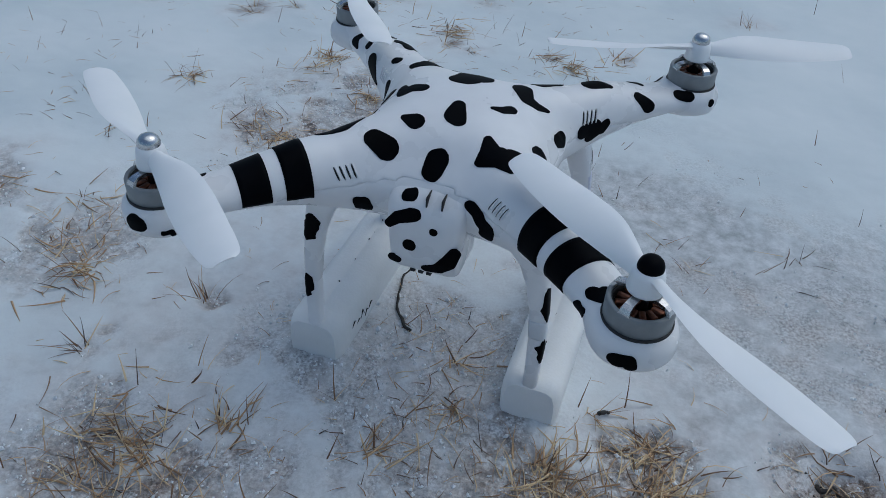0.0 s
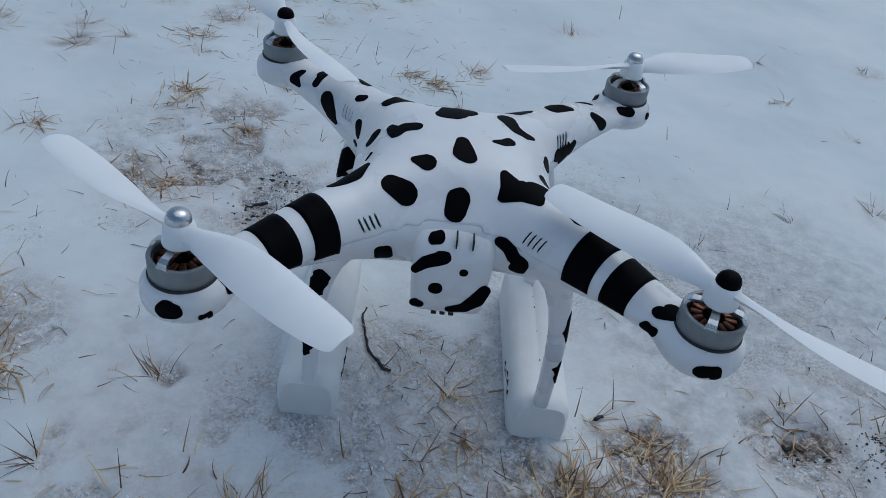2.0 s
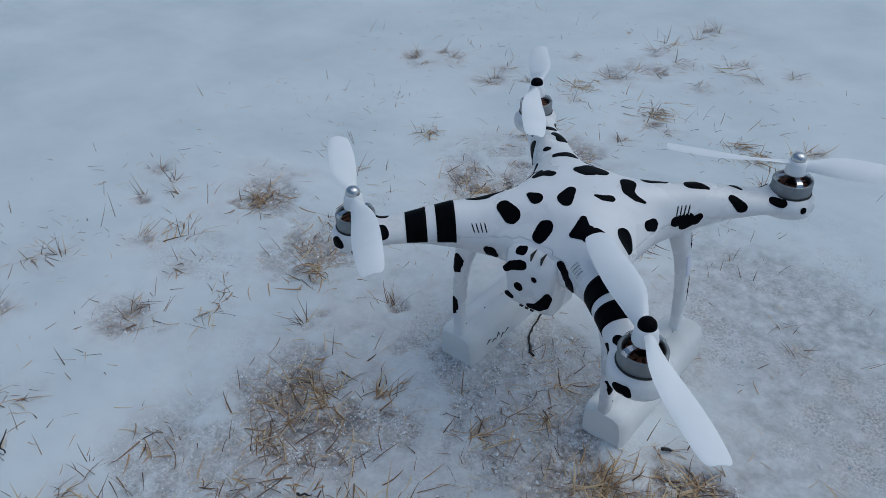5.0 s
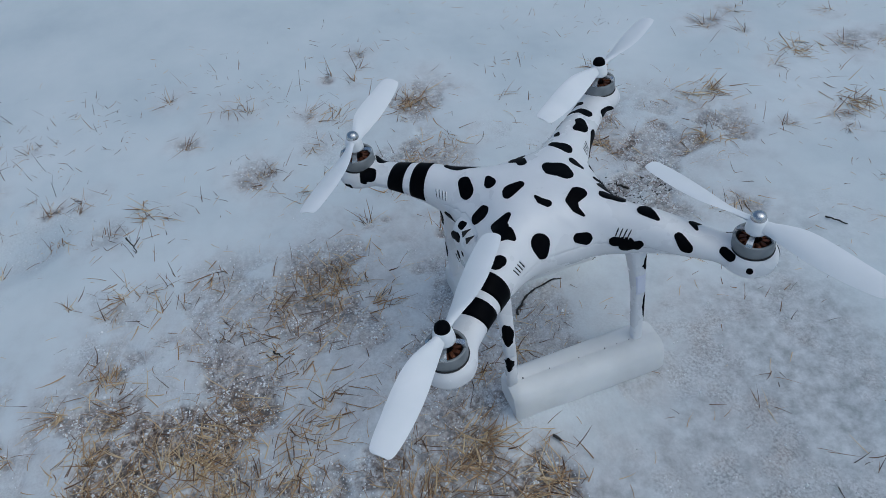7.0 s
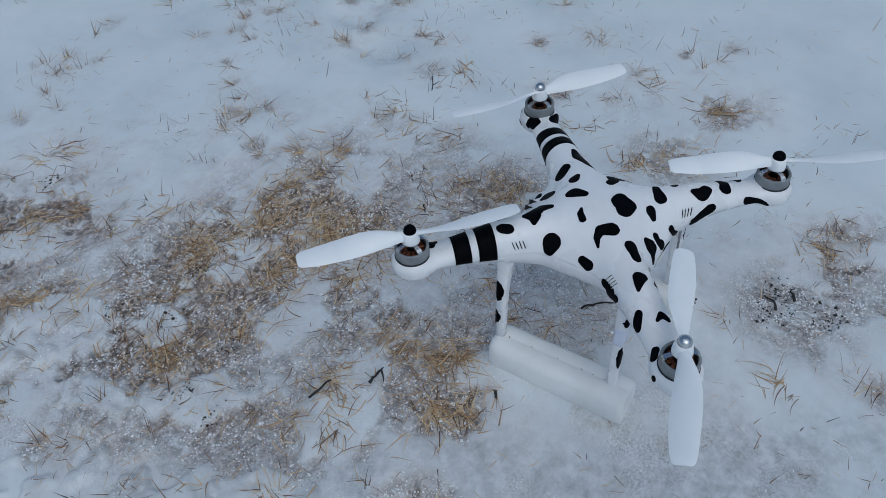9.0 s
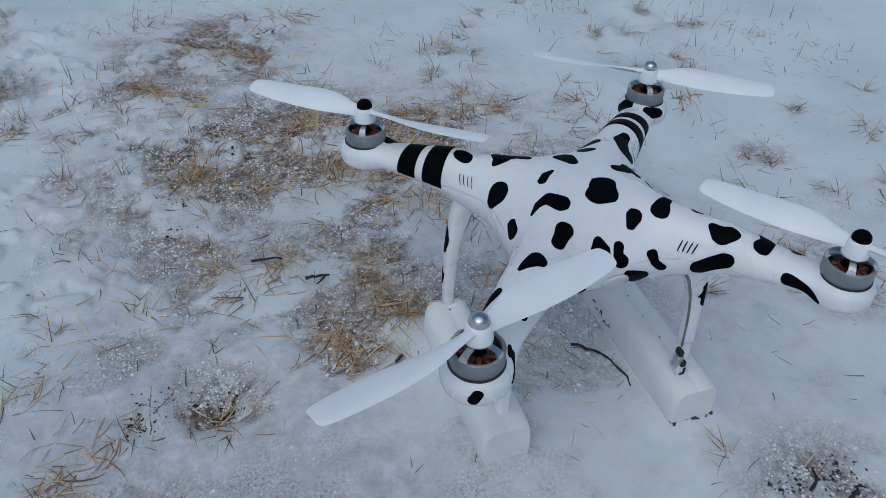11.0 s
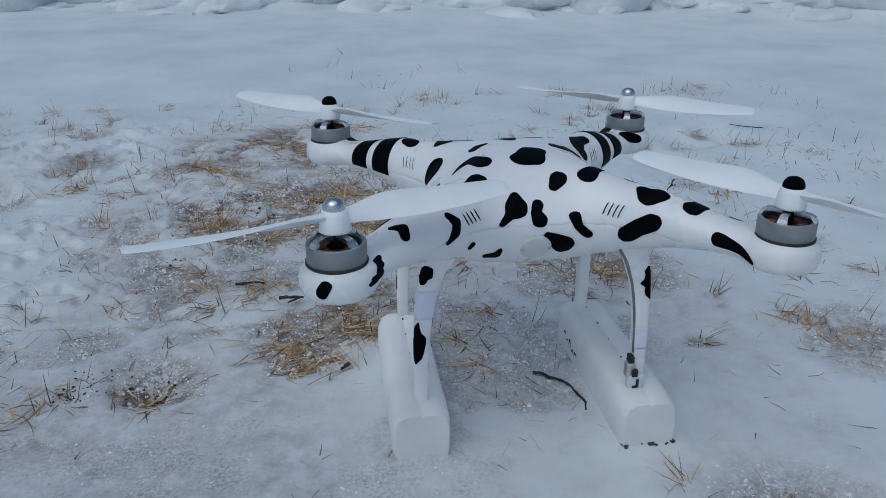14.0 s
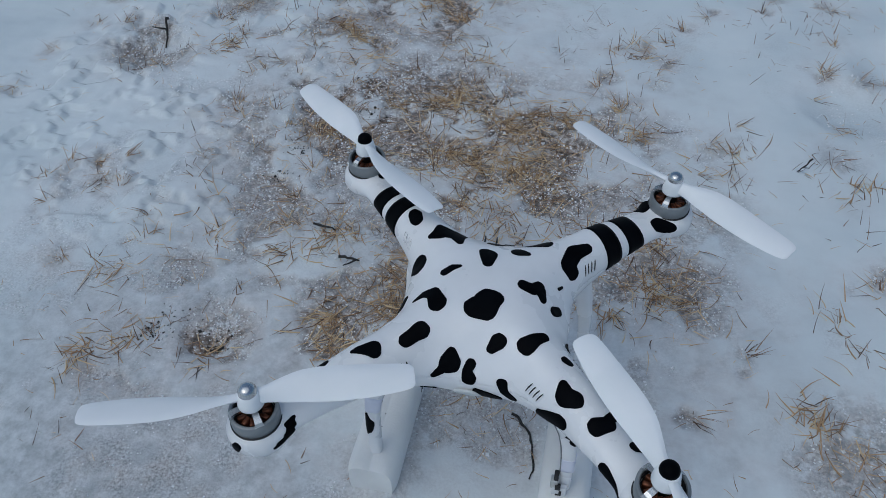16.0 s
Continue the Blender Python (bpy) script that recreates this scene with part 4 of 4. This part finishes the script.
leg_patch((1, 1), 0.106, 0.020, 60, 190, "tape", LILAC, 0, "pale lilac tape wrapped round the leg")
leg_patch((-1, 1), 0.100, 0.080, 150, 26, "antenna_strip", GREY, 0, "grey strip along the inner side of the leg")
leg_patch((1, -1), 0.082, 0.014, 60, 170, "tape", STRAP, 0, "clear tape wrapped round the leg")
leg = LEGS[(-1, 1)]
bracket = part("compass_bracket", box_bm(-0.0760, -0.0650, 0.0655, 0.0705, 0.0345, 0.0460, 0.0010, 2), STRAP, leg, "clear plastic sensor box at the foot of the leg")
part("clip", box_bm(-0.0690, -0.0635, 0.0640, 0.0700, 0.0440, 0.0545, 0.0008, 2), BOARD, leg, "pale metal clip beside the sensor")
part("plug", box_bm(-0.0712, -0.0672, 0.0680, 0.0715, 0.0450, 0.0500, 0.0005, 2), DARK, leg, "black cable plug")
part("plug", box_bm(-0.0690, -0.0655, 0.0620, 0.0690, 0.0535, 0.0590, 0.0008, 2), DARK, leg, "black cable plug")
part("circuit_chip", box_bm(-0.0725, -0.0705, 0.0700, 0.0712, 0.0365, 0.0430, 0.0003, 1), DARK, leg)
part("circuit_chip", box_bm(-0.0712, -0.0680, 0.0700, 0.0711, 0.0360, 0.0380, 0.0003, 1), DARK, leg)

# the whole aircraft stands a little nose-down on the uneven snow
quad.matrix_world = Matrix.Translation((0, 0, 0.19)) @ Matrix.Rotation(radians(-0.6), 4, "Y") @ Matrix.Rotation(radians(1.05), 4, "X") @ Matrix.Translation((0, 0, -0.19))


# ---- dead grass, stems, twigs and ice ----
def blade_strip(out, x, y, z, heading, length, width, rise, curl, roll):
    """Adds one dry blade to out, as a thin folded ribbon that bends as it goes."""
    verts, faces = out
    base, n = len(verts), 5
    pos, pitch, head = Vector((x, y, z)), rise, heading
    for i in range(n):
        u = i / (n - 1)
        d = Vector((math.cos(head) * math.cos(pitch), math.sin(head) * math.cos(pitch), math.sin(pitch)))
        side = Vector((-math.sin(head), math.cos(head), 0)) * math.cos(roll) + Vector((0, 0, 1)) * math.sin(roll)
        w = width * (1 - 0.85 * u ** 2) / 2
        fold = d.cross(side) * w * 0.7
        verts += [pos - side * w, pos + fold, pos + side * w]
        pos = pos + d * length / (n - 1)
        pitch, head = pitch - curl, head + roll * 0.28
        low = ground_quick(pos.x, pos.y) + 0.0006
        if pos.z < low:
            pos.z, pitch = low, abs(pitch) * 0.3
    for i in range(n - 1):
        b = base + 3 * i
        faces += [(b, b + 1, b + 4, b + 3), (b + 1, b + 2, b + 5, b + 4)]


# ground heights near the aircraft, kept on a coarse grid for quick looking up
LOOK = np.arange(-1.6, 1.6, 0.01)
LOOK_Z = ground_height(*[g.ravel() for g in np.meshgrid(LOOK, LOOK)]).reshape(len(LOOK), -1)


def ground_quick(x, y):
    i, j = int((y + 1.6) / 0.01 + 0.5), int((x + 1.6) / 0.01 + 0.5)
    return float(LOOK_Z[min(max(i, 0), len(LOOK) - 1), min(max(j, 0), len(LOOK) - 1)])


def under_aircraft(x, y):
    return 0.052 < abs(x) < 0.099 and -0.085 < y < 0.094


GRASS, STEMS = ([], []), ([], [])


def build_tuft(x, y, reach, count, stems=0):
    """A tuft of flattened straw with a few dead stems."""
    lean = random.uniform(0, 6.28)
    for k in range(int(count * (1.0 if count > 60 else 1.3)) + stems):
        straw = k >= stems
        a, q = random.uniform(0, 6.28), 1.35 * reach * abs(random.gauss(0, 0.55))
        bx, by = x + q * math.cos(a), y + q * math.sin(a)
        if under_aircraft(bx, by):
            continue
        head = random.gauss(lean, 0.7) if random.random() < 0.75 else random.uniform(0, 6.28)
        if straw:
            upright = random.random() < 0.12
            blade_strip(GRASS, bx, by, ground_quick(bx, by) - 0.001 + random.uniform(0, 0.003), head, random.uniform(0.010, 0.032), random.uniform(0.0006, 0.0015), random.uniform(0.5, 1.1) if upright else random.uniform(-0.05, 0.35), random.uniform(0.0, 0.22), random.uniform(-0.8, 0.8))
        else:
            blade_strip(STEMS, bx, by, ground_quick(bx, by) - 0.002, head, random.uniform(0.010, 0.030), random.uniform(0.0006, 0.0010), random.uniform(0.1, 1.4), random.uniform(-0.05, 0.15), random.uniform(-0.5, 0.5))


random.seed(11)
# x, y, reach, blades, stems
TUFTS_NEAR = [
    (0.13, -0.16, 0.045, 120, 8), (0.165, -0.085, 0.034, 140, 4), (0.10, -0.095, 0.028, 90, 3), (0.16, -0.05, 0.022, 40, 0), (0.115, -0.12, 0.035, 60, 6),
    (0.20, -0.20, 0.04, 80, 4), (0.24, -0.16, 0.04, 40, 6), (-0.14, -0.17, 0.045, 80, 3), (-0.10, -0.14, 0.04, 30, 2), (-0.01, -0.12, 0.025, 20, 1), (0.03, -0.07, 0.03, 25, 1),
    (0.02, -0.03, 0.03, 24, 1), (0.28, -0.03, 0.03, 10, 10), (0.35, -0.02, 0.03, 26, 6), (0.39, 0.01, 0.02, 18, 4),
]
TUFTS_LEFT = [
    (-0.27, -0.05, 0.03, 24, 4), (-0.34, 0.03, 0.03, 14, 6), (-0.28, 0.20, 0.03, 16, 6), (-0.24, 0.20, 0.03, 40, 2), (-0.20, 0.32, 0.035, 40, 5), (-0.28, 0.38, 0.025, 30, 6),
    (-0.39, 0.27, 0.02, 22, 5), (-0.30, 0.54, 0.03, 34, 6), (-0.18, 0.52, 0.03, 44, 6), (-0.01, 0.48, 0.025, 44, 7), (-0.04, 0.49, 0.02, 16, 4), (-0.47, 0.15, 0.03, 4, 8),
    (0.04, 0.52, 0.03, 10, 3), (-0.27, 0.77, 0.03, 18, 6), (-0.15, 0.74, 0.025, 10, 5), (0.47, 0.57, 0.02, 8, 6),
]
TUFTS_RIGHT = [
    (0.24, 0.18, 0.035, 2, 8), (0.33, -0.03, 0.035, 6, 14), (0.27, -0.03, 0.025, 6, 8), (0.39, 0.00, 0.025, 18, 8), (0.32, -0.16, 0.04, 8, 8), (0.36, -0.24, 0.04, 16, 8),
    (0.25, -0.21, 0.04, 30, 6), (0.14, 0.17, 0.025, 2, 4), (0.03, 0.30, 0.02, 0, 5), (-0.03, 0.20, 0.02, 14, 4), (-0.08, 0.27, 0.02, 2, 4),
]
TUFTS_FRONT = [
    (0.02, -0.35, 0.05, 150, 6), (0.05, -0.42, 0.05, 130, 6), (0.03, -0.33, 0.04, 90, 2), (-0.03, -0.30, 0.03, 30, 8), (-0.06, -0.41, 0.05, 60, 8), (0.11, -0.35, 0.06, 140, 6),
    (0.12, -0.45, 0.05, 100, 8), (0.26, -0.38, 0.06, 110, 10), (0.20, -0.32, 0.05, 90, 6), (0.17, -0.44, 0.05, 70, 6), (-0.13, -0.17, 0.035, 34, 10), (-0.15, -0.20, 0.03, 26, 8),
    (-0.07, -0.25, 0.04, 26, 8), (0.07, -0.27, 0.05, 60, 6), (-0.14, -0.24, 0.04, 20, 14), (0.0, -0.22, 0.04, 30, 6),
]
TUFTS_BEYOND = [
    (0.20, -0.70, 0.06, 80, 8), (0.15, -0.65, 0.05, 60, 8), (0.32, -0.60, 0.03, 60, 5), (0.48, -0.65, 0.04, 8, 10), (0.47, -0.52, 0.03, 26, 8), (0.25, -0.52, 0.05, 34, 8),
    (0.10, -0.55, 0.04, 20, 8), (0.08, -0.76, 0.03, 26, 6), (-0.09, -0.59, 0.03, 18, 8), (-0.02, -0.44, 0.03, 46, 4), (-0.11, -0.42, 0.02, 36, 4), (0.55, -0.50, 0.04, 6, 12),
    (0.41, -0.10, 0.03, 20, 4), (0.30, -0.80, 0.05, 16, 6),
]
TUFTS_SIDE = [
    (-0.29, -0.38, 0.03, 2, 9), (-0.22, -0.40, 0.035, 24, 9), (-0.44, 0.01, 0.03, 34, 5), (-0.39, 0.12, 0.02, 6, 5), (-0.31, -0.03, 0.035, 18, 8), (-0.28, 0.35, 0.03, 22, 6),
    (-0.45, -0.10, 0.03, 16, 6), (-0.43, 0.00, 0.025, 24, 3), (-0.32, -0.13, 0.035, 6, 12), (-0.36, -0.47, 0.03, 6, 8), (-0.36, -0.36, 0.02, 16, 5), (-0.31, -0.17, 0.025, 8, 8),
    (-0.28, -0.05, 0.02, 24, 3), (-0.21, -0.30, 0.04, 16, 12), (-0.18, -0.36, 0.04, 8, 10), (-0.36, -0.20, 0.03, 0, 8),
]
for row in TUFTS_NEAR + TUFTS_LEFT + TUFTS_RIGHT + TUFTS_FRONT + TUFTS_BEYOND + TUFTS_SIDE:
    build_tuft(*row)
for x, y, reach, count, stems in TUFTS_BEYOND + TUFTS_FRONT:
    build_tuft(x + random.uniform(-0.06, 0.06), y + random.uniform(-0.05, 0.05), reach * 0.8, count // 2, stems)
for x, y, reach, strong in SPROUTS:
    head = random.uniform(0, 6.28)
    for k in range(int(4 + 9 * strong)):
        a, q = random.uniform(0, 6.28), reach * abs(random.gauss(0, 0.4))
        bx, by = x + q * math.cos(a), y + q * math.sin(a)
        if under_aircraft(bx, by):
            continue
        long = random.uniform(0.012, 0.034) * (0.7 + 0.4 * strong)
        blade_strip(STEMS if random.random() < 0.4 else GRASS, bx, by, ground_quick(bx, by) - 0.002, random.gauss(head, 1.0), long, random.uniform(0.0006, 0.0011), random.choice((random.uniform(0.05, 0.5), random.uniform(0.4, 1.25))), random.uniform(-0.04, 0.2), random.uniform(-0.5, 0.5))
tagged(piece("dry_grass", *GRASS, STRAW, shade=False), "tufts of dry straw-coloured grass lying in the snow", "grass", kind="stuff")
for x, y in ((0.09, -1.47), (0.12, -1.3), (0.08, -1.15), (-0.01, -1.22), (-0.08, -1.25), (0.04, -1.07), (0.03, -1.06), (0.02, -1.07), (0.2, -1.27), (-0.17, -1.18), (-0.05, -1.17)):
    for k in range(2):
        bx, by = x + random.gauss(0, 0.012), y + random.gauss(0, 0.012)
        blade_strip(STEMS, bx, by, ground_z(bx, by) - 0.003, random.uniform(0, 6.28), random.uniform(0.014, 0.030), 0.0016, random.uniform(0.7, 1.5), 0.05, 0.2)
tagged(piece("dead_stems", *STEMS, STEM, shade=False), "dark dead stems standing in the snow", "stems", kind="stuff")


def scatter_blades(count, name, mat, label, tall):
    """Loose blades or stems over the lawn, thicker where the snow has thawed."""
    out = ([], [])
    xs, ys = np.random.uniform(-0.75, 0.75, count * 30), np.random.uniform(-1.0, 0.85, count * 30)
    slush, turf, _ = thaw(xs, ys)
    clump = fbm(xs, ys, 0.10, 77, 3)
    keep = np.random.uniform(0, 1, len(xs)) < (0.03 + 0.9 * turf * smooth(0.38, 0.62, clump) if not tall else 0.02 + 0.35 * smooth(0.50, 0.70, clump) * (ys < 0.6) * (xs < 0.45)) * (1 - 0.9 * smooth(0.0, 0.15, xs) * smooth(0.0, 0.15, ys))
    for x, y in list(zip(xs[keep], ys[keep]))[:count]:
        if under_aircraft(x, y):
            continue
        if tall:
            blade_strip(out, x, y, ground_quick(x, y) - 0.002, random.uniform(0, 6.28), random.choice((0.010, 0.016, 0.026)) * random.uniform(0.7, 1.3), random.uniform(0.0006, 0.0011), random.uniform(0.05, 1.45), random.uniform(-0.05, 0.12), random.uniform(-0.4, 0.4))
        else:
            blade_strip(out, x, y, ground_quick(x, y) + random.uniform(-0.001, 0.002), random.uniform(0, 6.28), random.uniform(0.005, 0.018), random.uniform(0.0004, 0.0008), random.uniform(-0.05, 0.3), random.uniform(0, 0.3), random.uniform(-0.7, 0.7))
    tagged(piece(name, *out, mat, shade=False), label, "grass", kind="stuff")


np.random.seed(5)
scatter_blades(3400, "loose_straw", STRAW, "loose dry straw flattened into slush and turf", False)
scatter_blades(1100, "loose_stems", STEM, "short dead stems poking out of the snow", True)


def build_ice():
    """Wet grains of old snow strewn over the slush."""
    n = 220000
    xs, ys = np.random.uniform(-0.5, 0.62, n), np.random.uniform(-0.6, 0.45, n)
    slush, turf, _ = thaw(xs, ys)
    keep = np.random.uniform(0, 1, n) < np.clip((slush - 0.10) * 0.55 * (0.30 + 0.70 * smooth(0.38, 0.62, fbm(xs, ys, 0.03, 61, 3))) * 0.9 * (1 - 0.8 * smooth(-0.04, 0.08, ys) * smooth(-0.13, -0.08, xs)), 0, 1)
    xs, ys = xs[keep][:50000], ys[keep][:50000]
    zs = ground_height(xs, ys)
    m = len(xs)
    size = np.random.uniform(0.0005, 0.0013, m) * np.where(np.random.uniform(0, 1, m) < 0.15, 1.6, 1)
    corners = np.array([(1, 0, 0), (-1, 0, 0), (0, 1, 0), (0, -1, 0), (0, 0, 1), (0, 0, -1)], float)
    jig = np.random.uniform(0.6, 1.3, (m, 6, 1)) * corners[None] + np.random.uniform(-0.25, 0.25, (m, 6, 3))
    a = np.random.uniform(0, 6.28, m)
    c, s = np.cos(a)[:, None], np.sin(a)[:, None]
    jx, jy = jig[..., 0] * c - jig[..., 1] * s, jig[..., 0] * s + jig[..., 1] * c
    pts = np.stack([jx, jy, jig[..., 2]], 2) * size[:, None, None] + np.stack([xs, ys, zs + size * 0.4], 1)[:, None]
    tri = np.array([(0, 2, 4), (2, 1, 4), (1, 3, 4), (3, 0, 4), (2, 0, 5), (1, 2, 5), (3, 1, 5), (0, 3, 5)])
    faces = (tri[None] + 6 * np.arange(m)[:, None, None]).reshape(-1, 3)
    tagged(piece("ice_grains", pts.reshape(-1, 3), faces, ICE, shade=False), "wet grains of coarse old snow on slush", "ice", kind="stuff")


build_ice()


def build_twig(points, thick, label="thin dark wet twig lying on the snow", branch=None):
    pts = []
    for a, b in zip(points, points[1:]):
        for k in range(4):
            u = k / 4
            x, y = a[0] + (b[0] - a[0]) * u, a[1] + (b[1] - a[1]) * u
            pts.append((x + random.gauss(0, 0.0007), y + random.gauss(0, 0.0007), ground_z(x, y) + thick * 0.6 + a[2] + (b[2] - a[2]) * u))
    radii = [thick * (1 - 0.6 * i / len(pts)) * random.uniform(0.75, 1.2) for i in range(len(pts))]
    ob = tagged(piece("twig", *tube(pts, radii, 7), TWIG), label, "twig", "twigs")
    if branch:
        i, dx, dy, dz = branch
        x, y, z = pts[i]
        piece("side_shoot", *tube([(x, y, z), (x + dx * 0.5, y + dy * 0.5 + 0.001, z + dz * 0.6), (x + dx, y + dy, z + dz)], [thick * 0.7, thick * 0.5, thick * 0.3], 6), TWIG, ob)


build_twig([(-0.022, -0.012, 0), (-0.036, 0.000, 0.001), (-0.044, 0.018, 0.001), (-0.047, 0.040, 0), (-0.045, 0.052, 0)], 0.0013, "thin curved dark twig on slush between the floats")
build_twig([(0.224, -0.198, 0.004), (0.209, -0.194, 0.005), (0.194, -0.191, 0.004)], 0.0017)
build_twig([(0.181, -0.154, 0.007), (0.168, -0.153, 0.008), (0.155, -0.152, 0.008)], 0.0018, "forked dark wet twig lying in dry grass", (6, 0.011, 0.011, 0.001))
build_twig([(0.121, -0.040, 0.003), (0.126, -0.036, 0.002), (0.130, -0.035, 0.001)], 0.0018, "short crumb of dark bark on slush")
build_twig([(-0.075, -0.254, 0.006), (-0.070, -0.250, 0.003), (-0.064, -0.246, 0)], 0.0012)
build_twig([(-0.300, -0.385, 0.016), (-0.292, -0.380, 0.008), (-0.285, -0.377, 0)], 0.0011, "forked dark stem standing in snow", (4, -0.004, 0.010, 0.008))
build_twig([(0.575, -0.560, 0.008), (0.568, -0.540, 0.004), (0.560, -0.505, 0)], 0.0022, "crooked dark twig in a thawed hollow", (4, 0.020, 0.004, 0.004))
build_twig([(-0.012, 0.345, 0.002), (0.0, 0.352, 0.002), (0.010, 0.360, 0)], 0.0012)
build_twig([(-0.125, 0.172, 0.001), (-0.135, 0.165, 0.001), (-0.142, 0.150, 0)], 0.0016, "dark wet root lying in slush")
build_twig([(-0.150, 0.185, 0.001), (-0.162, 0.178, 0.001), (-0.172, 0.180, 0)], 0.0014, "dark wet root lying in slush")
build_twig([(0.262, -0.035, 0.000), (0.272, -0.030, 0.001), (0.280, -0.034, 0)], 0.0017, "dark wet root lying in slush")
build_twig([(-0.60, -0.70, 0.003), (-0.56, -0.71, 0.003), (-0.54, -0.72, 0)], 0.0010)


# ---- crumbs of wet soil and bark ----
CRUMBS = [(-0.143, 0.216), (-0.149, 0.165), (-0.114, 0.162), (-0.146, 0.228), (0.266, -0.037), (0.327, -0.032), (0.323, -0.054), (0.297, -0.046), (0.244, -0.474), (0.134, -0.726), (0.216, -0.402), (0.211, -0.328), (0.296, -0.271), (0.308, -0.365), (0.198, -0.323), (0.146, -0.435), (-0.153, 0.161), (-0.12, 0.182), (-0.119, 0.158), (0.281, -0.318)]


def build_crumbs():
    """Dark crumbs in loose heaps on the slush."""
    rng = np.random.default_rng(17)
    tri = np.array([(0, 2, 4), (2, 1, 4), (1, 3, 4), (3, 0, 4), (2, 0, 5), (1, 2, 5), (3, 1, 5), (0, 3, 5)])
    corners = np.array([(1, 0, 0), (-1, 0, 0), (0, 1, 0), (0, -1, 0), (0, 0, 0.6), (0, 0, -0.6)])
    verts, faces = [], []
    for cx, cy in CRUMBS:
        for k in range(rng.integers(14, 46)):
            x, y = cx + rng.normal(0, 0.010), cy + rng.normal(0, 0.007)
            if under_aircraft(x, y):
                continue
            size = rng.uniform(0.0005, 0.0013) * (1.9 if rng.random() < 0.12 else 1)
            ring = corners * rng.uniform(0.5, 1.5, (6, 1)) + rng.uniform(-0.3, 0.3, (6, 3))
            faces += [tuple(f) for f in tri + len(verts)]
            verts += list(ring * size + np.array((x, y, ground_z(x, y) + 0.3 * size)))
    tagged(piece("soil_crumbs", verts, faces, TWIG, shade=False), "dark wet crumbs of soil and bark strewn on slush", "soil", kind="stuff")


build_crumbs()

# ---- snow bank ----
def build_lump(x, y, z, sx, sy, sz, seed, mat, name, label, category, group, rough=0.22):
    bm = bmesh.new()
    bmesh.ops.create_icosphere(bm, subdivisions=4 if sx > 0.17 else 3, radius=1)
    for v in bm.verts:
        p = v.co.copy()
        q = 1 + rough * noise.fractal(p * 1.3 + Vector((seed * 7.1, 0, 0)), 0.8, 2.0, 5) + 0.06 * noise.noise(p * 6 + Vector((0, seed, 0)))
        v.co = Vector((p.x * sx * q, p.y * sy * q, p.z * sz * q))
    ob = part(name, bm, mat, None)
    ob.matrix_world = pose(x, y, z, 0, 0, seed * 47 % 360)
    return tagged(ob, label, category, group)


# Dark wet soil, also the black of shaded cavities in the bank.
SOIL_AND_CAVITY = simple("wet_soil_and_cavity_dark", (0.02, 0.02, 0.022), (0.09, 0.09, 0.09), 30, (0.6, 0.9), bump=0.6, bump_scale=60, distance=0.01)
BANK = simple("old_bank_snow", (0.66, 0.69, 0.72), (0.82, 0.84, 0.87), 6, (0.55, 0.75), bump=0.6, bump_scale=25, distance=0.02)
random.seed(3)
for k in range(26):
    x = -3.4 + 0.27 * k + random.uniform(-0.08, 0.08)
    y = -2.84 - 0.287 * x + random.uniform(-0.12, 0.12)
    s = random.uniform(0.18, 0.34)
    build_lump(x, y, ground_z(x, y) + 0.02, s * 1.3, s * 0.8, s * 0.75, k, BANK, "snow_lump", "lump of old ploughed snow in the bank", "snow bank", "snow bank lumps")
for k in range(90):
    x = random.uniform(-2.6, 3.4)
    y = -2.62 - 0.287 * x + abs(random.gauss(0, 0.22)) - 0.12
    s = random.uniform(0.035, 0.11)
    build_lump(x, y, ground_z(x, y) - 0.12 * s, s * 1.9, s * 1.1, s * 0.5, k + 100, BANK, "snow_lump", "small soft lump of old snow at the foot of the bank", "snow bank", "lumps at the foot of the bank", 0.35)
# Dark lumps stand in for the shaded cavities at the foot of the bank.
for k, (x, dy) in enumerate(((1.30, 0.0), (0.74, 0.0), (0.56, 0.0), (1.05, -0.04), (1.75, 0.02))):
    y = -2.60 - 0.287 * x + dy
    build_lump(x, y, ground_z(x, y) - 0.02, 0.15, 0.07, 0.07, k + 40, SOIL_AND_CAVITY, "cavity_lump", "dark lump that stands for a shaded cavity under the snow bank", "soil", "clods under the bank", 0.4)
random.seed(8)
for k in range(22):
    x, y = -0.0755 + random.uniform(-0.019, 0.019), 0.0905 + random.uniform(-0.0015, 0.0035)
    s = random.uniform(0.0006, 0.0017)
    bm = bmesh.new()
    bmesh.ops.create_icosphere(bm, subdivisions=1, radius=1)
    for v in bm.verts:
        q = 1 + 0.5 * noise.noise(v.co * 2 + Vector((k * 3.7, 0, 0)))
        v.co = Vector((v.co.x * s * 1.5 * q, v.co.y * s * q, v.co.z * s * 0.7 * q))
    ob = part("soil_crumb", bm, SOIL_AND_CAVITY, None)
    ob.matrix_world = pose(x, y, ground_z(x, y) + 0.0006, 0, 0, 53 * k)
    tagged(ob, "dark wet soil crumb beside the foam float", "soil", "soil crumbs at the float")
